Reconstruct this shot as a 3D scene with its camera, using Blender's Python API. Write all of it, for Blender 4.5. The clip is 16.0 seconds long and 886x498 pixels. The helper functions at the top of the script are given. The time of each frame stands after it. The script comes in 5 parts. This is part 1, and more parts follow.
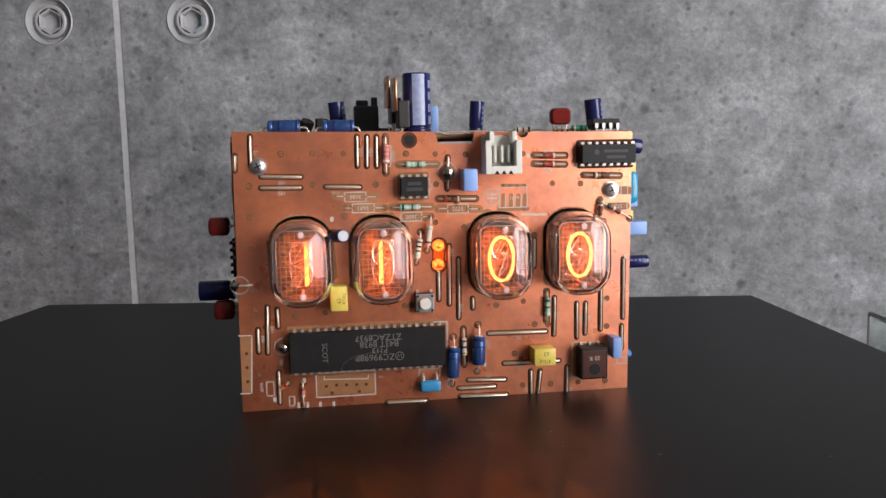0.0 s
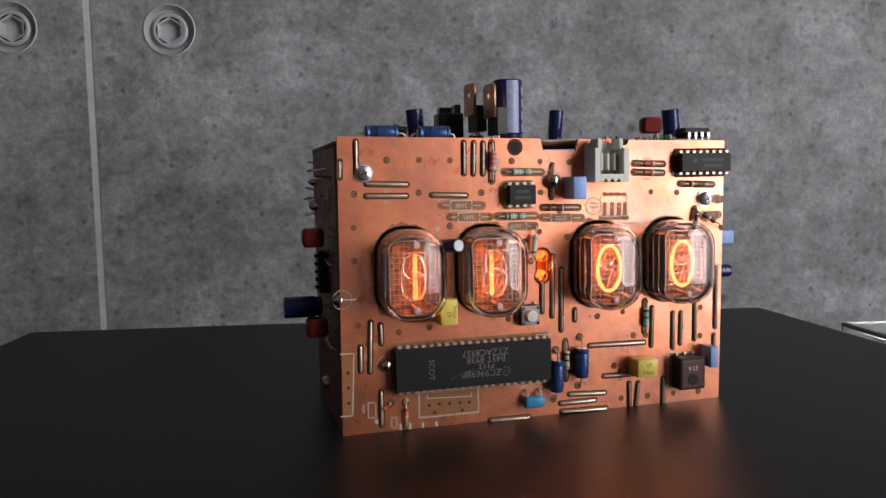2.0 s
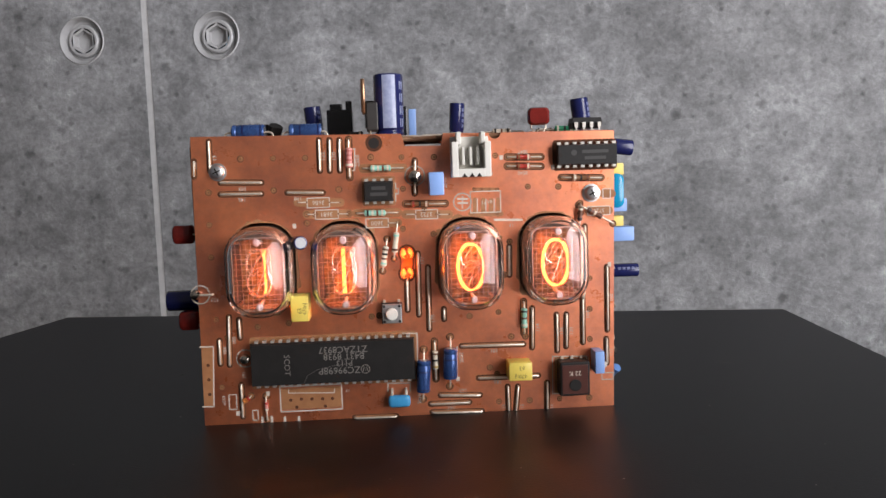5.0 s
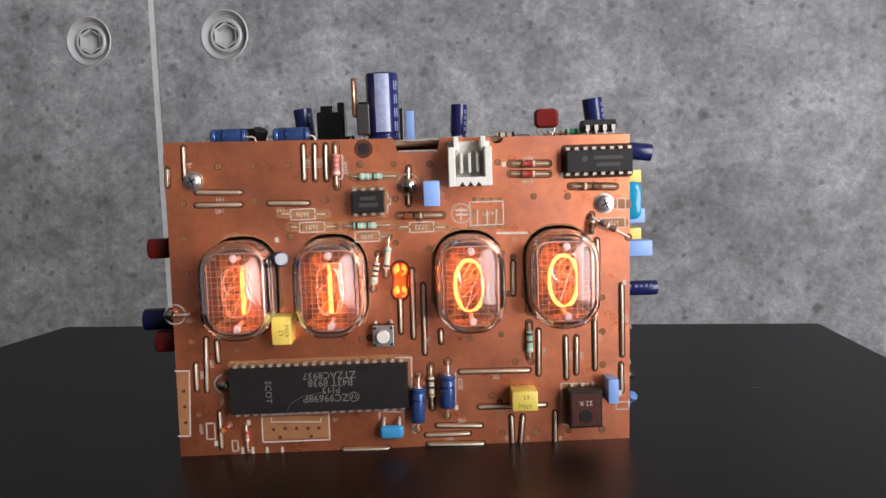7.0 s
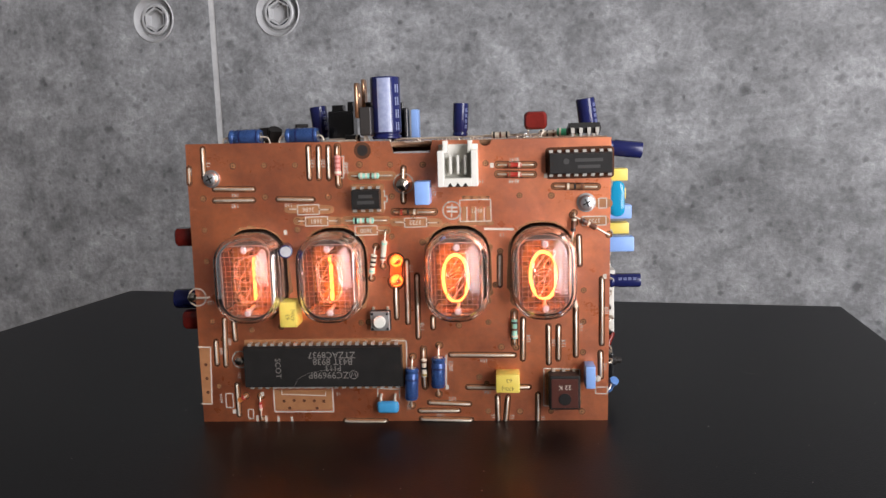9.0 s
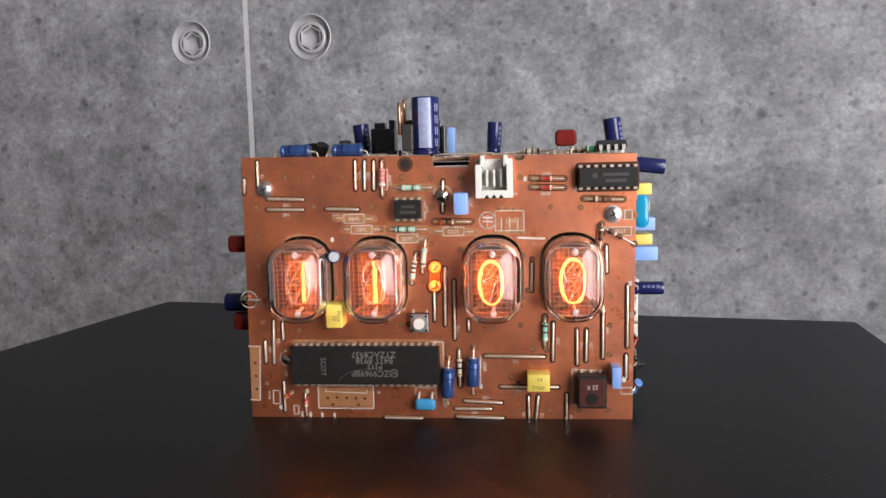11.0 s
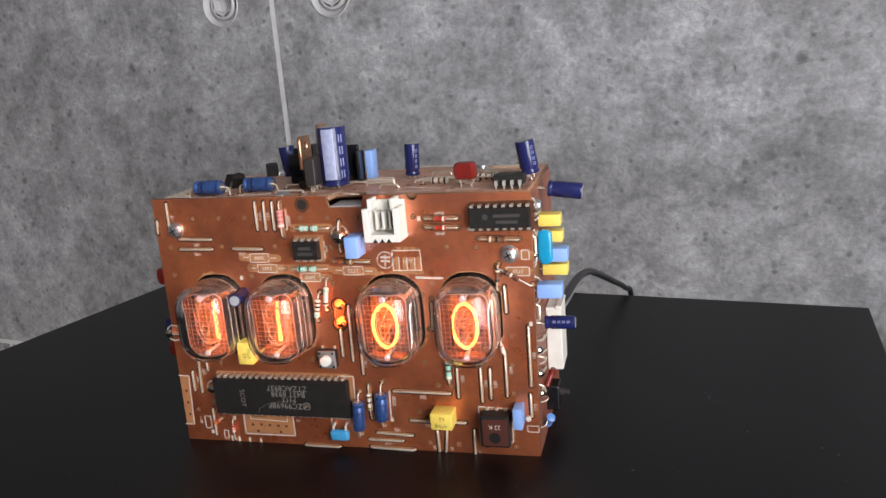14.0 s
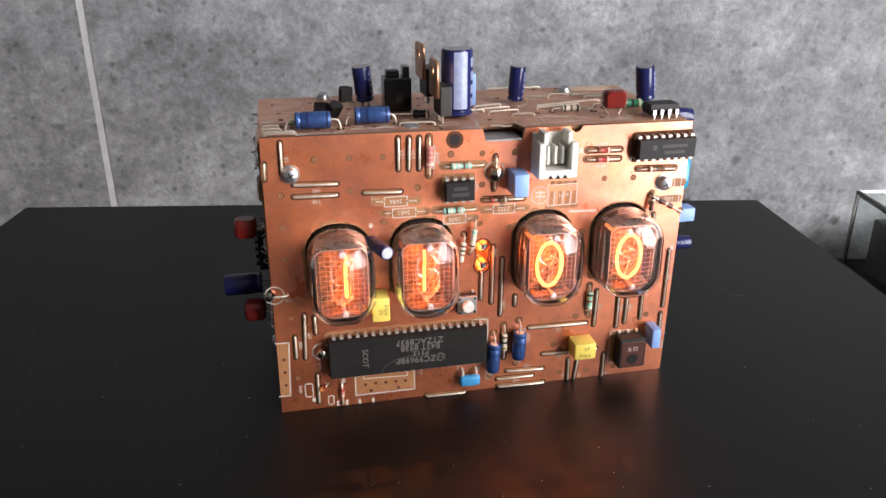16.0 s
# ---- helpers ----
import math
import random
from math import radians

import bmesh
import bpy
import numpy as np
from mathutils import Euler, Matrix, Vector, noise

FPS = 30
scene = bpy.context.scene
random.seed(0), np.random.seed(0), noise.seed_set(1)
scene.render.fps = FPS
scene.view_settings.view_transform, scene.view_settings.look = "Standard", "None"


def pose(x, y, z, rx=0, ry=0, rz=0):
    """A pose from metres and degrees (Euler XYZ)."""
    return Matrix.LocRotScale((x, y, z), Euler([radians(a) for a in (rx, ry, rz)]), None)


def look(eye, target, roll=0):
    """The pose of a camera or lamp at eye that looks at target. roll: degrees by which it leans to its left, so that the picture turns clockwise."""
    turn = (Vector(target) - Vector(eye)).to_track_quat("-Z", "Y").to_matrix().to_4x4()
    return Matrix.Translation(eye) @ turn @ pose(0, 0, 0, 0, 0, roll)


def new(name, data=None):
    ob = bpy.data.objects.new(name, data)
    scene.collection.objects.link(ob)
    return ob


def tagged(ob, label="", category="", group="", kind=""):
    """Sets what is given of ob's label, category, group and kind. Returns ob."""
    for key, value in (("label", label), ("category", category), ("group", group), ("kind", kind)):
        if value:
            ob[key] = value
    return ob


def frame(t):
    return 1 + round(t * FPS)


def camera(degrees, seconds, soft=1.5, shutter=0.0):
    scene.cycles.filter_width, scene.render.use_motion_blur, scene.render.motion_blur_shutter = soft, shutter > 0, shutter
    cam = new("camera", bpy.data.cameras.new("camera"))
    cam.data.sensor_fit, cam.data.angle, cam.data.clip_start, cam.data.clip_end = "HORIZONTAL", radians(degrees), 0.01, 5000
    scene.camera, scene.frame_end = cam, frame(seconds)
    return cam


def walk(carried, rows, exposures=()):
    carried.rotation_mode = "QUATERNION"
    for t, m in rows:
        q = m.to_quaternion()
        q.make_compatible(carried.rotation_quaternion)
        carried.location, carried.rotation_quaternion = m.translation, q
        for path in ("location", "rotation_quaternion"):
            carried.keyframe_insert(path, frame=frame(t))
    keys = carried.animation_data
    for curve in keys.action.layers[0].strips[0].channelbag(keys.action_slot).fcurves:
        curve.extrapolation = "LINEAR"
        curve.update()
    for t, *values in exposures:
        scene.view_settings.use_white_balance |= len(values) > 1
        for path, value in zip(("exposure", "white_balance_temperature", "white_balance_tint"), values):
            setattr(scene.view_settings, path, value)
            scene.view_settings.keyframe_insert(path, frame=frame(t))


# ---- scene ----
cam = camera(58.67, 16.0)
PATH = [
    (0, (-0.03640, -0.26218, 0.08259), (0.10573, 0.72107, -0.03147), -1.147),
    (0.5, (-0.03887, -0.26027, 0.08280), (0.10039, 0.72345, -0.03086), -1.209),
    (1, (-0.04780, -0.26034, 0.08217), (0.09709, 0.72295, -0.02808), -1.232),
    (1.5, (-0.07446, -0.25001, 0.08112), (0.11091, 0.72771, -0.01744), -1.167),
    (2, (-0.09970, -0.23917, 0.07810), (0.16555, 0.72128, -0.00663), -1.078),
    (2.5, (-0.12781, -0.22233, 0.08633), (0.20920, 0.71520, -0.00010), -1.262),
    (3, (-0.11926, -0.22540, 0.08225), (0.22642, 0.70885, -0.00540), -1.179),
    (3.5, (-0.06354, -0.24637, 0.08317), (0.22141, 0.70769, -0.00941), -1.608),
    (4, (-0.03028, -0.26531, 0.07941), (0.12255, 0.71816, -0.01777), -2.299),
    (6.5, (0.00622, -0.22944, 0.07669), (0.03474, 0.76620, -0.01216), -1.823),
    (7, (0.00771, -0.22950, 0.07965), (0.03015, 0.76622, -0.00998), -1.947),
    (7.5, (0.01689, -0.23628, 0.08144), (0.02630, 0.75931, -0.01189), -1.926),
    (8, (0.02850, -0.24606, 0.09048), (0.00869, 0.74720, -0.02371), -1.795),
    (8.5, (0.03508, -0.24584, 0.09329), (-0.02530, 0.74159, -0.05272), -2.182),
    (11, (0.02852, -0.26682, 0.09019), (-0.06557, 0.72229, -0.02296), -1.364),
    (11.5, (0.02807, -0.27121, 0.09053), (-0.06486, 0.71878, -0.01566), -1.549),
    (12, (0.03030, -0.27315, 0.08890), (-0.05921, 0.71780, -0.01119), -1.613),
    (12.5, (0.04617, -0.26217, 0.09114), (-0.04780, 0.72850, -0.00755), -1.770),
    (13, (0.08258, -0.24910, 0.09146), (-0.07161, 0.73313, -0.01552), -2.468),
    (13.5, (0.11304, -0.24706, 0.10672), (-0.13071, 0.71010, -0.04960), -3.789),
    (14, (0.10415, -0.24025, 0.13267), (-0.15138, 0.69775, -0.10155), -4.614),
    (14.5, (0.07309, -0.23886, 0.15574), (-0.15552, 0.68554, -0.14959), -4.594),
    (15, (0.03033, -0.23114, 0.16684), (-0.04476, 0.68934, -0.21667), -1.767),
    (15.5, (-0.02749, -0.22702, 0.15971), (0.06005, 0.69090, -0.22727), 0.466),
    (16, (-0.05938, -0.22497, 0.14983), (0.12771, 0.67826, -0.23639), -0.141),
]
walk(cam, [(t, look(eye, target, roll)) for t, eye, target, roll in PATH],
     exposures=[(0.0, -0.5), (1.0, -0.5), (1.5, -0.68), (2.0, -1.1), (2.5, -1.38), (3.0, -1.22), (3.5, -1.12), (4.0, -0.6), (6.5, -0.34), (8.0, -0.28), (11.0, -0.18), (12.5, -0.18), (13.5, -0.16), (14.5, 0.02), (15.0, 0.2), (15.5, 0.24), (16.0, 0.14)])

# ---- world and light ----
ALPHA = -10.6                      # the table and the wall stand turned against the clock
ROOM = pose(0, 0, 0, 0, 0, ALPHA)
FLOOR, CEILING = -0.74, 1.76

world = bpy.data.worlds.new("sky")
scene.world = world
world.use_nodes = True
wn = world.node_tree.nodes
sky = wn.new("ShaderNodeTexSky")
sky.sky_type, sky.sun_disc = "NISHITA", False
sky.sun_elevation, sky.sun_rotation = radians(38), radians(120)
wn["Background"].inputs["Strength"].default_value = 0.08
world.node_tree.links.new(sky.outputs["Color"], wn["Background"].inputs["Color"])


def lamp(name, kind, power, colour, m, size=0.1, size_y=None):
    data = bpy.data.lights.new(name, kind)
    data.energy, data.color = power, colour
    if kind == "AREA":
        data.shape, data.size, data.size_y = "RECTANGLE", size, size_y or size
    else:
        data.shadow_soft_size = size
    ob = new(name, data)
    ob.matrix_world = m
    return ob


# daylight through the tall window in the east wall: open sky above, dimmer houses and ground below
WIN_Y0, WIN_Y1, WIN_Z0, WIN_Z1 = -1.95, -0.60, -0.66, 1.52
SKYLINE = 0.30
for name, power, z0, z1 in (("window_sky", 79, SKYLINE, WIN_Z1), ("window_ground", 56, WIN_Z0, SKYLINE)):
    y, z = (WIN_Y0 + WIN_Y1) / 2, (z0 + z1) / 2
    lamp(name, "AREA", power, (0.97, 0.95, 0.985), ROOM @ look((1.53, y, z), (0, y, z)), WIN_Y1 - WIN_Y0, z1 - z0)

# ---- materials ----


def material(name, colour, rough=0.5, metal=0.0, spot=None, amount=0.0, size=200.0, bump=0.0, bump_size=2000.0, coat=0.0, transmission=0.0, ior=1.45, vary=0.0, emission=None, strength=0.0, detail=5.0, specular=0.5, edge=(0.35, 0.7)):
    """A surface: colour mixed with a spot colour by noise, fine relief, and a shade of its own for each piece."""
    mat = bpy.data.materials.new(name)
    mat.use_nodes = True
    nodes, link = mat.node_tree.nodes, mat.node_tree.links.new
    b = nodes["Principled BSDF"]
    b.inputs["Base Color"].default_value = (*colour, 1)
    b.inputs["Roughness"].default_value = rough
    b.inputs["Metallic"].default_value = metal
    b.inputs["Specular IOR Level"].default_value = specular
    b.inputs["Coat Weight"].default_value = coat
    b.inputs["Coat Roughness"].default_value = 0.24
    b.inputs["Coat IOR"].default_value = 2.15
    b.inputs["Transmission Weight"].default_value = transmission
    b.inputs["IOR"].default_value = ior
    if emission:
        b.inputs["Emission Color"].default_value = (*emission, 1)
        b.inputs["Emission Strength"].default_value = strength
    coord = nodes.new("ShaderNodeTexCoord")
    out = None
    if spot:
        n = nodes.new("ShaderNodeTexNoise")
        n.inputs["Scale"].default_value, n.inputs["Detail"].default_value, n.inputs["Roughness"].default_value = size, detail, 0.65
        link(coord.outputs["Object"], n.inputs["Vector"])
        ramp = nodes.new("ShaderNodeMapRange")
        ramp.inputs["From Min"].default_value, ramp.inputs["From Max"].default_value = edge
        ramp.inputs["To Max"].default_value = amount
        link(n.outputs["Fac"], ramp.inputs["Value"])
        mix = nodes.new("ShaderNodeMix")
        mix.data_type = "RGBA"
        mix.inputs["A"].default_value, mix.inputs["B"].default_value = (*colour, 1), (*spot, 1)
        link(ramp.outputs["Result"], mix.inputs["Factor"])
        out = mix.outputs["Result"]
        rr = nodes.new("ShaderNodeMapRange")
        rr.inputs["To Min"].default_value, rr.inputs["To Max"].default_value = max(rough - 0.07, 0.02), min(rough + 0.12, 1)
        link(n.outputs["Fac"], rr.inputs["Value"])
        link(rr.outputs["Result"], b.inputs["Roughness"])
    if coat:
        b.inputs["Coat Tint"].default_value = (1.0, 0.90, 0.82, 1)
        # uneven lacquer: duller and glossier patches
        n3 = nodes.new("ShaderNodeTexNoise")
        n3.inputs["Scale"].default_value, n3.inputs["Detail"].default_value, n3.inputs["Roughness"].default_value = 75, 8, 0.7
        link(coord.outputs["Object"], n3.inputs["Vector"])
        for low, high, socket in ((0.5, 1.0, "Coat Weight"), (0.44, 0.26, "Coat Roughness")):
            cr = nodes.new("ShaderNodeMapRange")
            cr.inputs["From Min"].default_value, cr.inputs["From Max"].default_value = 0.36, 0.62
            cr.inputs["To Min"].default_value, cr.inputs["To Max"].default_value = low, high
            link(n3.outputs["Fac"], cr.inputs["Value"])
            link(cr.outputs["Result"], b.inputs[socket])
    if vary:
        info = nodes.new("ShaderNodeObjectInfo")
        hsv = nodes.new("ShaderNodeHueSaturation")
        hsv.inputs["Color"].default_value = (*colour, 1)
        r = nodes.new("ShaderNodeMapRange")
        r.inputs["To Min"].default_value, r.inputs["To Max"].default_value = 1 - vary, 1 + vary
        link(info.outputs["Random"], r.inputs["Value"])
        link(r.outputs["Result"], hsv.inputs["Value"])
        if out:
            link(out, hsv.inputs["Color"])
        out = hsv.outputs["Color"]
    if out:
        link(out, b.inputs["Base Color"])
    if bump:
        n2 = nodes.new("ShaderNodeTexNoise")
        n2.inputs["Scale"].default_value, n2.inputs["Detail"].default_value = bump_size, 4
        link(coord.outputs["Object"], n2.inputs["Vector"])
        bp = nodes.new("ShaderNodeBump")
        bp.inputs["Strength"].default_value, bp.inputs["Distance"].default_value = bump, 0.0002
        link(n2.outputs["Fac"], bp.inputs["Height"])
        link(bp.outputs["Normal"], b.inputs["Normal"])
    return mat


def concrete():
    """Fair-faced concrete: horizontal clouds, mottling, fine grain and dark pores."""
    mat = bpy.data.materials.new("concrete")
    mat.use_nodes = True
    nodes, link = mat.node_tree.nodes, mat.node_tree.links.new
    b = nodes["Principled BSDF"]
    b.inputs["Roughness"].default_value = 0.62
    coord = nodes.new("ShaderNodeTexCoord")

    def cloud(scale, stretch, detail, low, high, seed, bend=0.0):
        mp = nodes.new("ShaderNodeMapping")
        mp.inputs["Scale"].default_value = (scale, scale, scale * stretch)
        mp.inputs["Location"].default_value = (seed, seed, seed)
        link(coord.outputs["Object"], mp.inputs["Vector"])
        n = nodes.new("ShaderNodeTexNoise")
        n.inputs["Scale"].default_value, n.inputs["Detail"].default_value, n.inputs["Roughness"].default_value = 1.0, detail, 0.66
        n.inputs["Distortion"].default_value = bend
        link(mp.outputs["Vector"], n.inputs["Vector"])
        r = nodes.new("ShaderNodeMapRange")
        r.inputs["From Min"].default_value, r.inputs["From Max"].default_value = 0.3, 0.7
        r.inputs["To Min"].default_value, r.inputs["To Max"].default_value = low, high
        link(n.outputs["Fac"], r.inputs["Value"])
        return r.outputs["Result"]

    def times(a, c):
        m = nodes.new("ShaderNodeMath")
        m.operation = "MULTIPLY"
        link(a, m.inputs[0])
        link(c, m.inputs[1])
        return m.outputs["Value"]

    value = times(times(cloud(10, 1.8, 5, 0.80, 1.20, 3.0), cloud(38, 2.5, 7, 0.66, 1.36, 9.0, 0.35)), cloud(150, 1.7, 6, 0.74, 1.28, 1.0, 0.3))
    value = times(value, cloud(330, 1.8, 4, 0.84, 1.16, 7.0, 0.4))
    streak = cloud(12, 11.0, 5, 0.72, 1.28, 5.0)
    value = times(value, streak)
    # pores: some cells of a net hold a dark hollow

    def pores(scale, stretch, share, radius, dark, seed):
        mp = nodes.new("ShaderNodeMapping")
        mp.inputs["Scale"].default_value = (scale, scale, scale * stretch)
        mp.inputs["Location"].default_value = (seed, seed, seed)
        link(coord.outputs["Object"], mp.inputs["Vector"])
        warp = nodes.new("ShaderNodeTexNoise")
        warp.inputs["Scale"].default_value = 2.2
        link(mp.outputs["Vector"], warp.inputs["Vector"])
        add = nodes.new("ShaderNodeMix")
        add.data_type = "VECTOR"
        add.inputs["Factor"].default_value = 0.38
        link(mp.outputs["Vector"], add.inputs["A"])
        link(warp.outputs["Color"], add.inputs["B"])
        warp.inputs["Detail"].default_value = 4
        vor = nodes.new("ShaderNodeTexVoronoi")
        vor.inputs["Scale"].default_value = 1.0
        link(add.outputs["Result"], vor.inputs["Vector"])
        near = nodes.new("ShaderNodeMapRange")
        near.inputs["From Min"].default_value, near.inputs["From Max"].default_value = radius * 0.35, radius
        near.inputs["To Min"].default_value, near.inputs["To Max"].default_value = 1.0, 0.0
        link(vor.outputs["Distance"], near.inputs["Value"])
        sep = nodes.new("ShaderNodeSeparateColor")
        link(vor.outputs["Color"], sep.inputs["Color"])
        some = nodes.new("ShaderNodeMapRange")
        some.inputs["From Min"].default_value, some.inputs["From Max"].default_value = 1 - share, 1.0
        link(sep.outputs["Red"], some.inputs["Value"])
        both = times(near.outputs["Result"], some.outputs["Result"])
        out = nodes.new("ShaderNodeMapRange")
        out.inputs["To Min"].default_value, out.inputs["To Max"].default_value = 1.0, dark
        link(both, out.inputs["Value"])
        return out.outputs["Result"]

    value = times(value, pores(112, 1.5, 0.18, 0.34, 0.44, 2.0))
    value = times(value, pores(260, 1.4, 0.32, 0.44, 0.50, 6.0))
    value = times(value, pores(55, 1.7, 0.14, 0.17, 0.25, 11.0))
    mul = nodes.new("ShaderNodeVectorMath")
    mul.operation = "SCALE"
    mul.inputs[0].default_value = (0.229, 0.232, 0.238)
    link(value, mul.inputs["Scale"])
    link(mul.outputs["Vector"], b.inputs["Base Color"])
    bp = nodes.new("ShaderNodeBump")
    bp.inputs["Strength"].default_value, bp.inputs["Distance"].default_value = 0.35, 0.001
    link(value, bp.inputs["Height"])
    link(bp.outputs["Normal"], b.inputs["Normal"])
    return mat


CONCRETE = concrete()
JOINT = material("joint_mortar", (0.56, 0.56, 0.56), 0.6, spot=(0.36, 0.36, 0.36), amount=0.7, size=60, bump=0.2)
BOLT = material("bolt_steel", (0.45, 0.45, 0.455), 0.55, 0.2, spot=(0.34, 0.34, 0.34), amount=0.6, size=90)
PLASTER = material("grey_plaster", (0.17, 0.165, 0.16), 0.8, spot=(0.14, 0.14, 0.135), amount=0.6, size=3, bump=0.2, bump_size=300)
# unseen west wall: dark, to cut the fill light on the left
DARK_UNSEEN = material("dark_unseen_wall", (0.08, 0.08, 0.085), 0.8, spot=(0.06, 0.06, 0.065), amount=0.6, size=3, bump=0.2, bump_size=300)
# unseen floor: pale, to bounce light up onto the lower board
FLOORING = material("pale_unseen_floor", (0.38, 0.29, 0.20), 0.5, spot=(0.27, 0.20, 0.13), amount=0.8, size=6)
BLACK_TOP = material("black_lacquer", (0.0014, 0.0013, 0.0016), 0.42, bump=0.3, bump_size=1400, specular=0.32)
DUST = material("dust", (0.30, 0.28, 0.26), 0.9)
COPPER = material("lacquered_copper", (0.88, 0.265, 0.093), 0.36, 0.86, spot=(0.47, 0.125, 0.046), amount=0.95, size=34, bump=0.18, bump_size=700, coat=1.0, detail=10, edge=(0.40, 0.61))
# copper of the side and back boards, darkened to carry the left side's shade
COPPER_SHADED = material("copper_shaded_side", (0.25, 0.088, 0.052), 0.45, 0.1, spot=(0.15, 0.050, 0.03), amount=0.85, size=70, bump=0.1, bump_size=900)
LAMINATE = material("phenolic_edge", (0.27, 0.14, 0.075), 0.6, spot=(0.16, 0.075, 0.036), amount=0.8, size=400)
ETCH = material("etched_gap", (0.10, 0.038, 0.018), 0.7, spot=(0.05, 0.019, 0.010), amount=0.8, size=400, specular=0.2)
BARE = material("bare_laminate", (0.33, 0.15, 0.066), 0.5, spot=(0.22, 0.09, 0.036), amount=0.8, size=120, specular=0.35)
HOLE = material("dark_hole", (0.012, 0.008, 0.006), 0.8)
SILK = material("white_print", (0.55, 0.48, 0.41), 0.6, spot=(0.42, 0.35, 0.28), amount=0.7, size=700)
TIN = material("tinned_wire", (0.66, 0.58, 0.48), 0.34, 0.55, spot=(0.42, 0.35, 0.27), amount=0.8, size=350)
STEEL = material("zinc_screw", (0.62, 0.63, 0.64), 0.3, 0.95, spot=(0.4, 0.4, 0.4), amount=0.5, size=600)
EPOXY = material("black_epoxy", (0.0105, 0.0095, 0.0088), 0.5, spot=(0.018, 0.016, 0.015), amount=0.6, size=300, bump=0.15, bump_size=3000, specular=0.3)
PRINT = material("grey_print", (0.17, 0.155, 0.14), 0.6, spot=(0.10, 0.09, 0.08), amount=0.7, size=900)
PIN = material("ic_pin", (0.60, 0.57, 0.52), 0.35, 0.6, spot=(0.38, 0.35, 0.30), amount=0.6, size=500)
GLASS = material("clear_glass", (1, 1, 1), 0.0, transmission=1.0, ior=1.48)
GLOW = material("neon_glow", (0.9, 0.3, 0.06), 0.5, emission=(1.0, 0.15, 0.028), strength=10.0)
NEON = material("neon_electrode", (0.9, 0.3, 0.06), 0.5, emission=(1.0, 0.16, 0.025), strength=3.5)
CERAMIC = material("ceramic", (0.36, 0.25, 0.24), 0.5)
ANODE = material("anode_mesh", (0.46, 0.34, 0.28), 0.32, 0.75)
CATHODE = material("cathode_wire", (0.80, 0.66, 0.57), 0.24, 0.85)
TUBE_BACK = material("tube_base", (0.14, 0.065, 0.04), 0.4, 0.3, spot=(0.05, 0.025, 0.017), amount=0.9, size=300)
# near-black brown that puts the dark look of the glass flanks into colour
FLANK_DARK = material("flank_darkening", (0.055, 0.026, 0.018), 0.4, 0.3, spot=(0.025, 0.012, 0.009), amount=0.9, size=300)
GETTER = material("getter_film", (0.15, 0.115, 0.10), 0.18, 0.6, spot=(0.030, 0.022, 0.018), amount=1.0, size=260)
MICA = material("mica_spacer", (0.20, 0.125, 0.10), 0.25, spot=(0.06, 0.04, 0.03), amount=0.95, size=190)
TUBE_PLATE = material("tube_plate", (0.27, 0.15, 0.06), 0.4, 0.4, spot=(0.014, 0.007, 0.005), amount=1.0, size=420, detail=3)

COPPER_TOP = material("dull_copper", (0.56, 0.30, 0.20), 0.4, 0.35, spot=(0.36, 0.16, 0.09), amount=0.85, size=80, bump=0.12, bump_size=700)
GREY_TAB = material("grey_tab", (0.42, 0.41, 0.42), 0.45, 0.4, spot=(0.2, 0.18, 0.17), amount=0.7, size=300)
GREY_METAL = material("button_metal", (0.30, 0.29, 0.28), 0.4, 0.6)
GREY_EPOXY = material("grey_epoxy", (0.026, 0.022, 0.020), 0.42, spot=(0.018, 0.015, 0.014), amount=0.5, size=400)
BLACK_PLASTIC = material("gloss_black_plastic", (0.008, 0.008, 0.009), 0.16)
COPPER_TAB = material("bare_copper_tab", (0.60, 0.34, 0.20), 0.3, 0.9, spot=(0.35, 0.2, 0.12), amount=0.7, size=300)
CHROME = material("shiny_tin", (0.62, 0.56, 0.48), 0.12, 1.0)
NYLON = material("pale_nylon", (0.66, 0.64, 0.58), 0.42, spot=(0.54, 0.52, 0.46), amount=0.6, size=200)
MAROON = material("maroon_bakelite", (0.07, 0.024, 0.018), 0.3)
YELLOW = material("yellow_plastic", (0.72, 0.56, 0.11), 0.38, spot=(0.6, 0.44, 0.08), amount=0.5, size=250, vary=0.06)
OLIVE = material("olive_print", (0.16, 0.12, 0.03), 0.6)
PALE_BLUE = material("pale_blue_plastic", (0.22, 0.36, 0.68), 0.4, spot=(0.18, 0.3, 0.6), amount=0.5, size=250, vary=0.06)
SKY_BLUE = material("sky_blue_dip", (0.05, 0.27, 0.50), 0.22, spot=(0.04, 0.2, 0.4), amount=0.6, size=300)
TEAL = material("teal_dip", (0.01, 0.25, 0.44), 0.15, spot=(0.01, 0.2, 0.36), amount=0.5, size=300)
RED = material("red_dip", (0.17, 0.016, 0.012), 0.16, spot=(0.10, 0.010, 0.008), amount=0.7, size=250)
SLEEVE = material("navy_sleeve", (0.013, 0.017, 0.085), 0.2, spot=(0.01, 0.012, 0.06), amount=0.6, size=250)
STRIPE = material("pale_blue_print", (0.31, 0.34, 0.47), 0.3, spot=(0.17, 0.2, 0.33), amount=0.8, size=420)
DIM_PRINT = material("dim_blue_print", (0.16, 0.18, 0.32), 0.3)
AXIAL_BLUE = material("blue_sleeve", (0.045, 0.10, 0.27), 0.24, 0.35, spot=(0.018, 0.04, 0.13), amount=0.95, size=700)
DARK_BLUE = material("dark_blue_print", (0.008, 0.012, 0.06), 0.3)
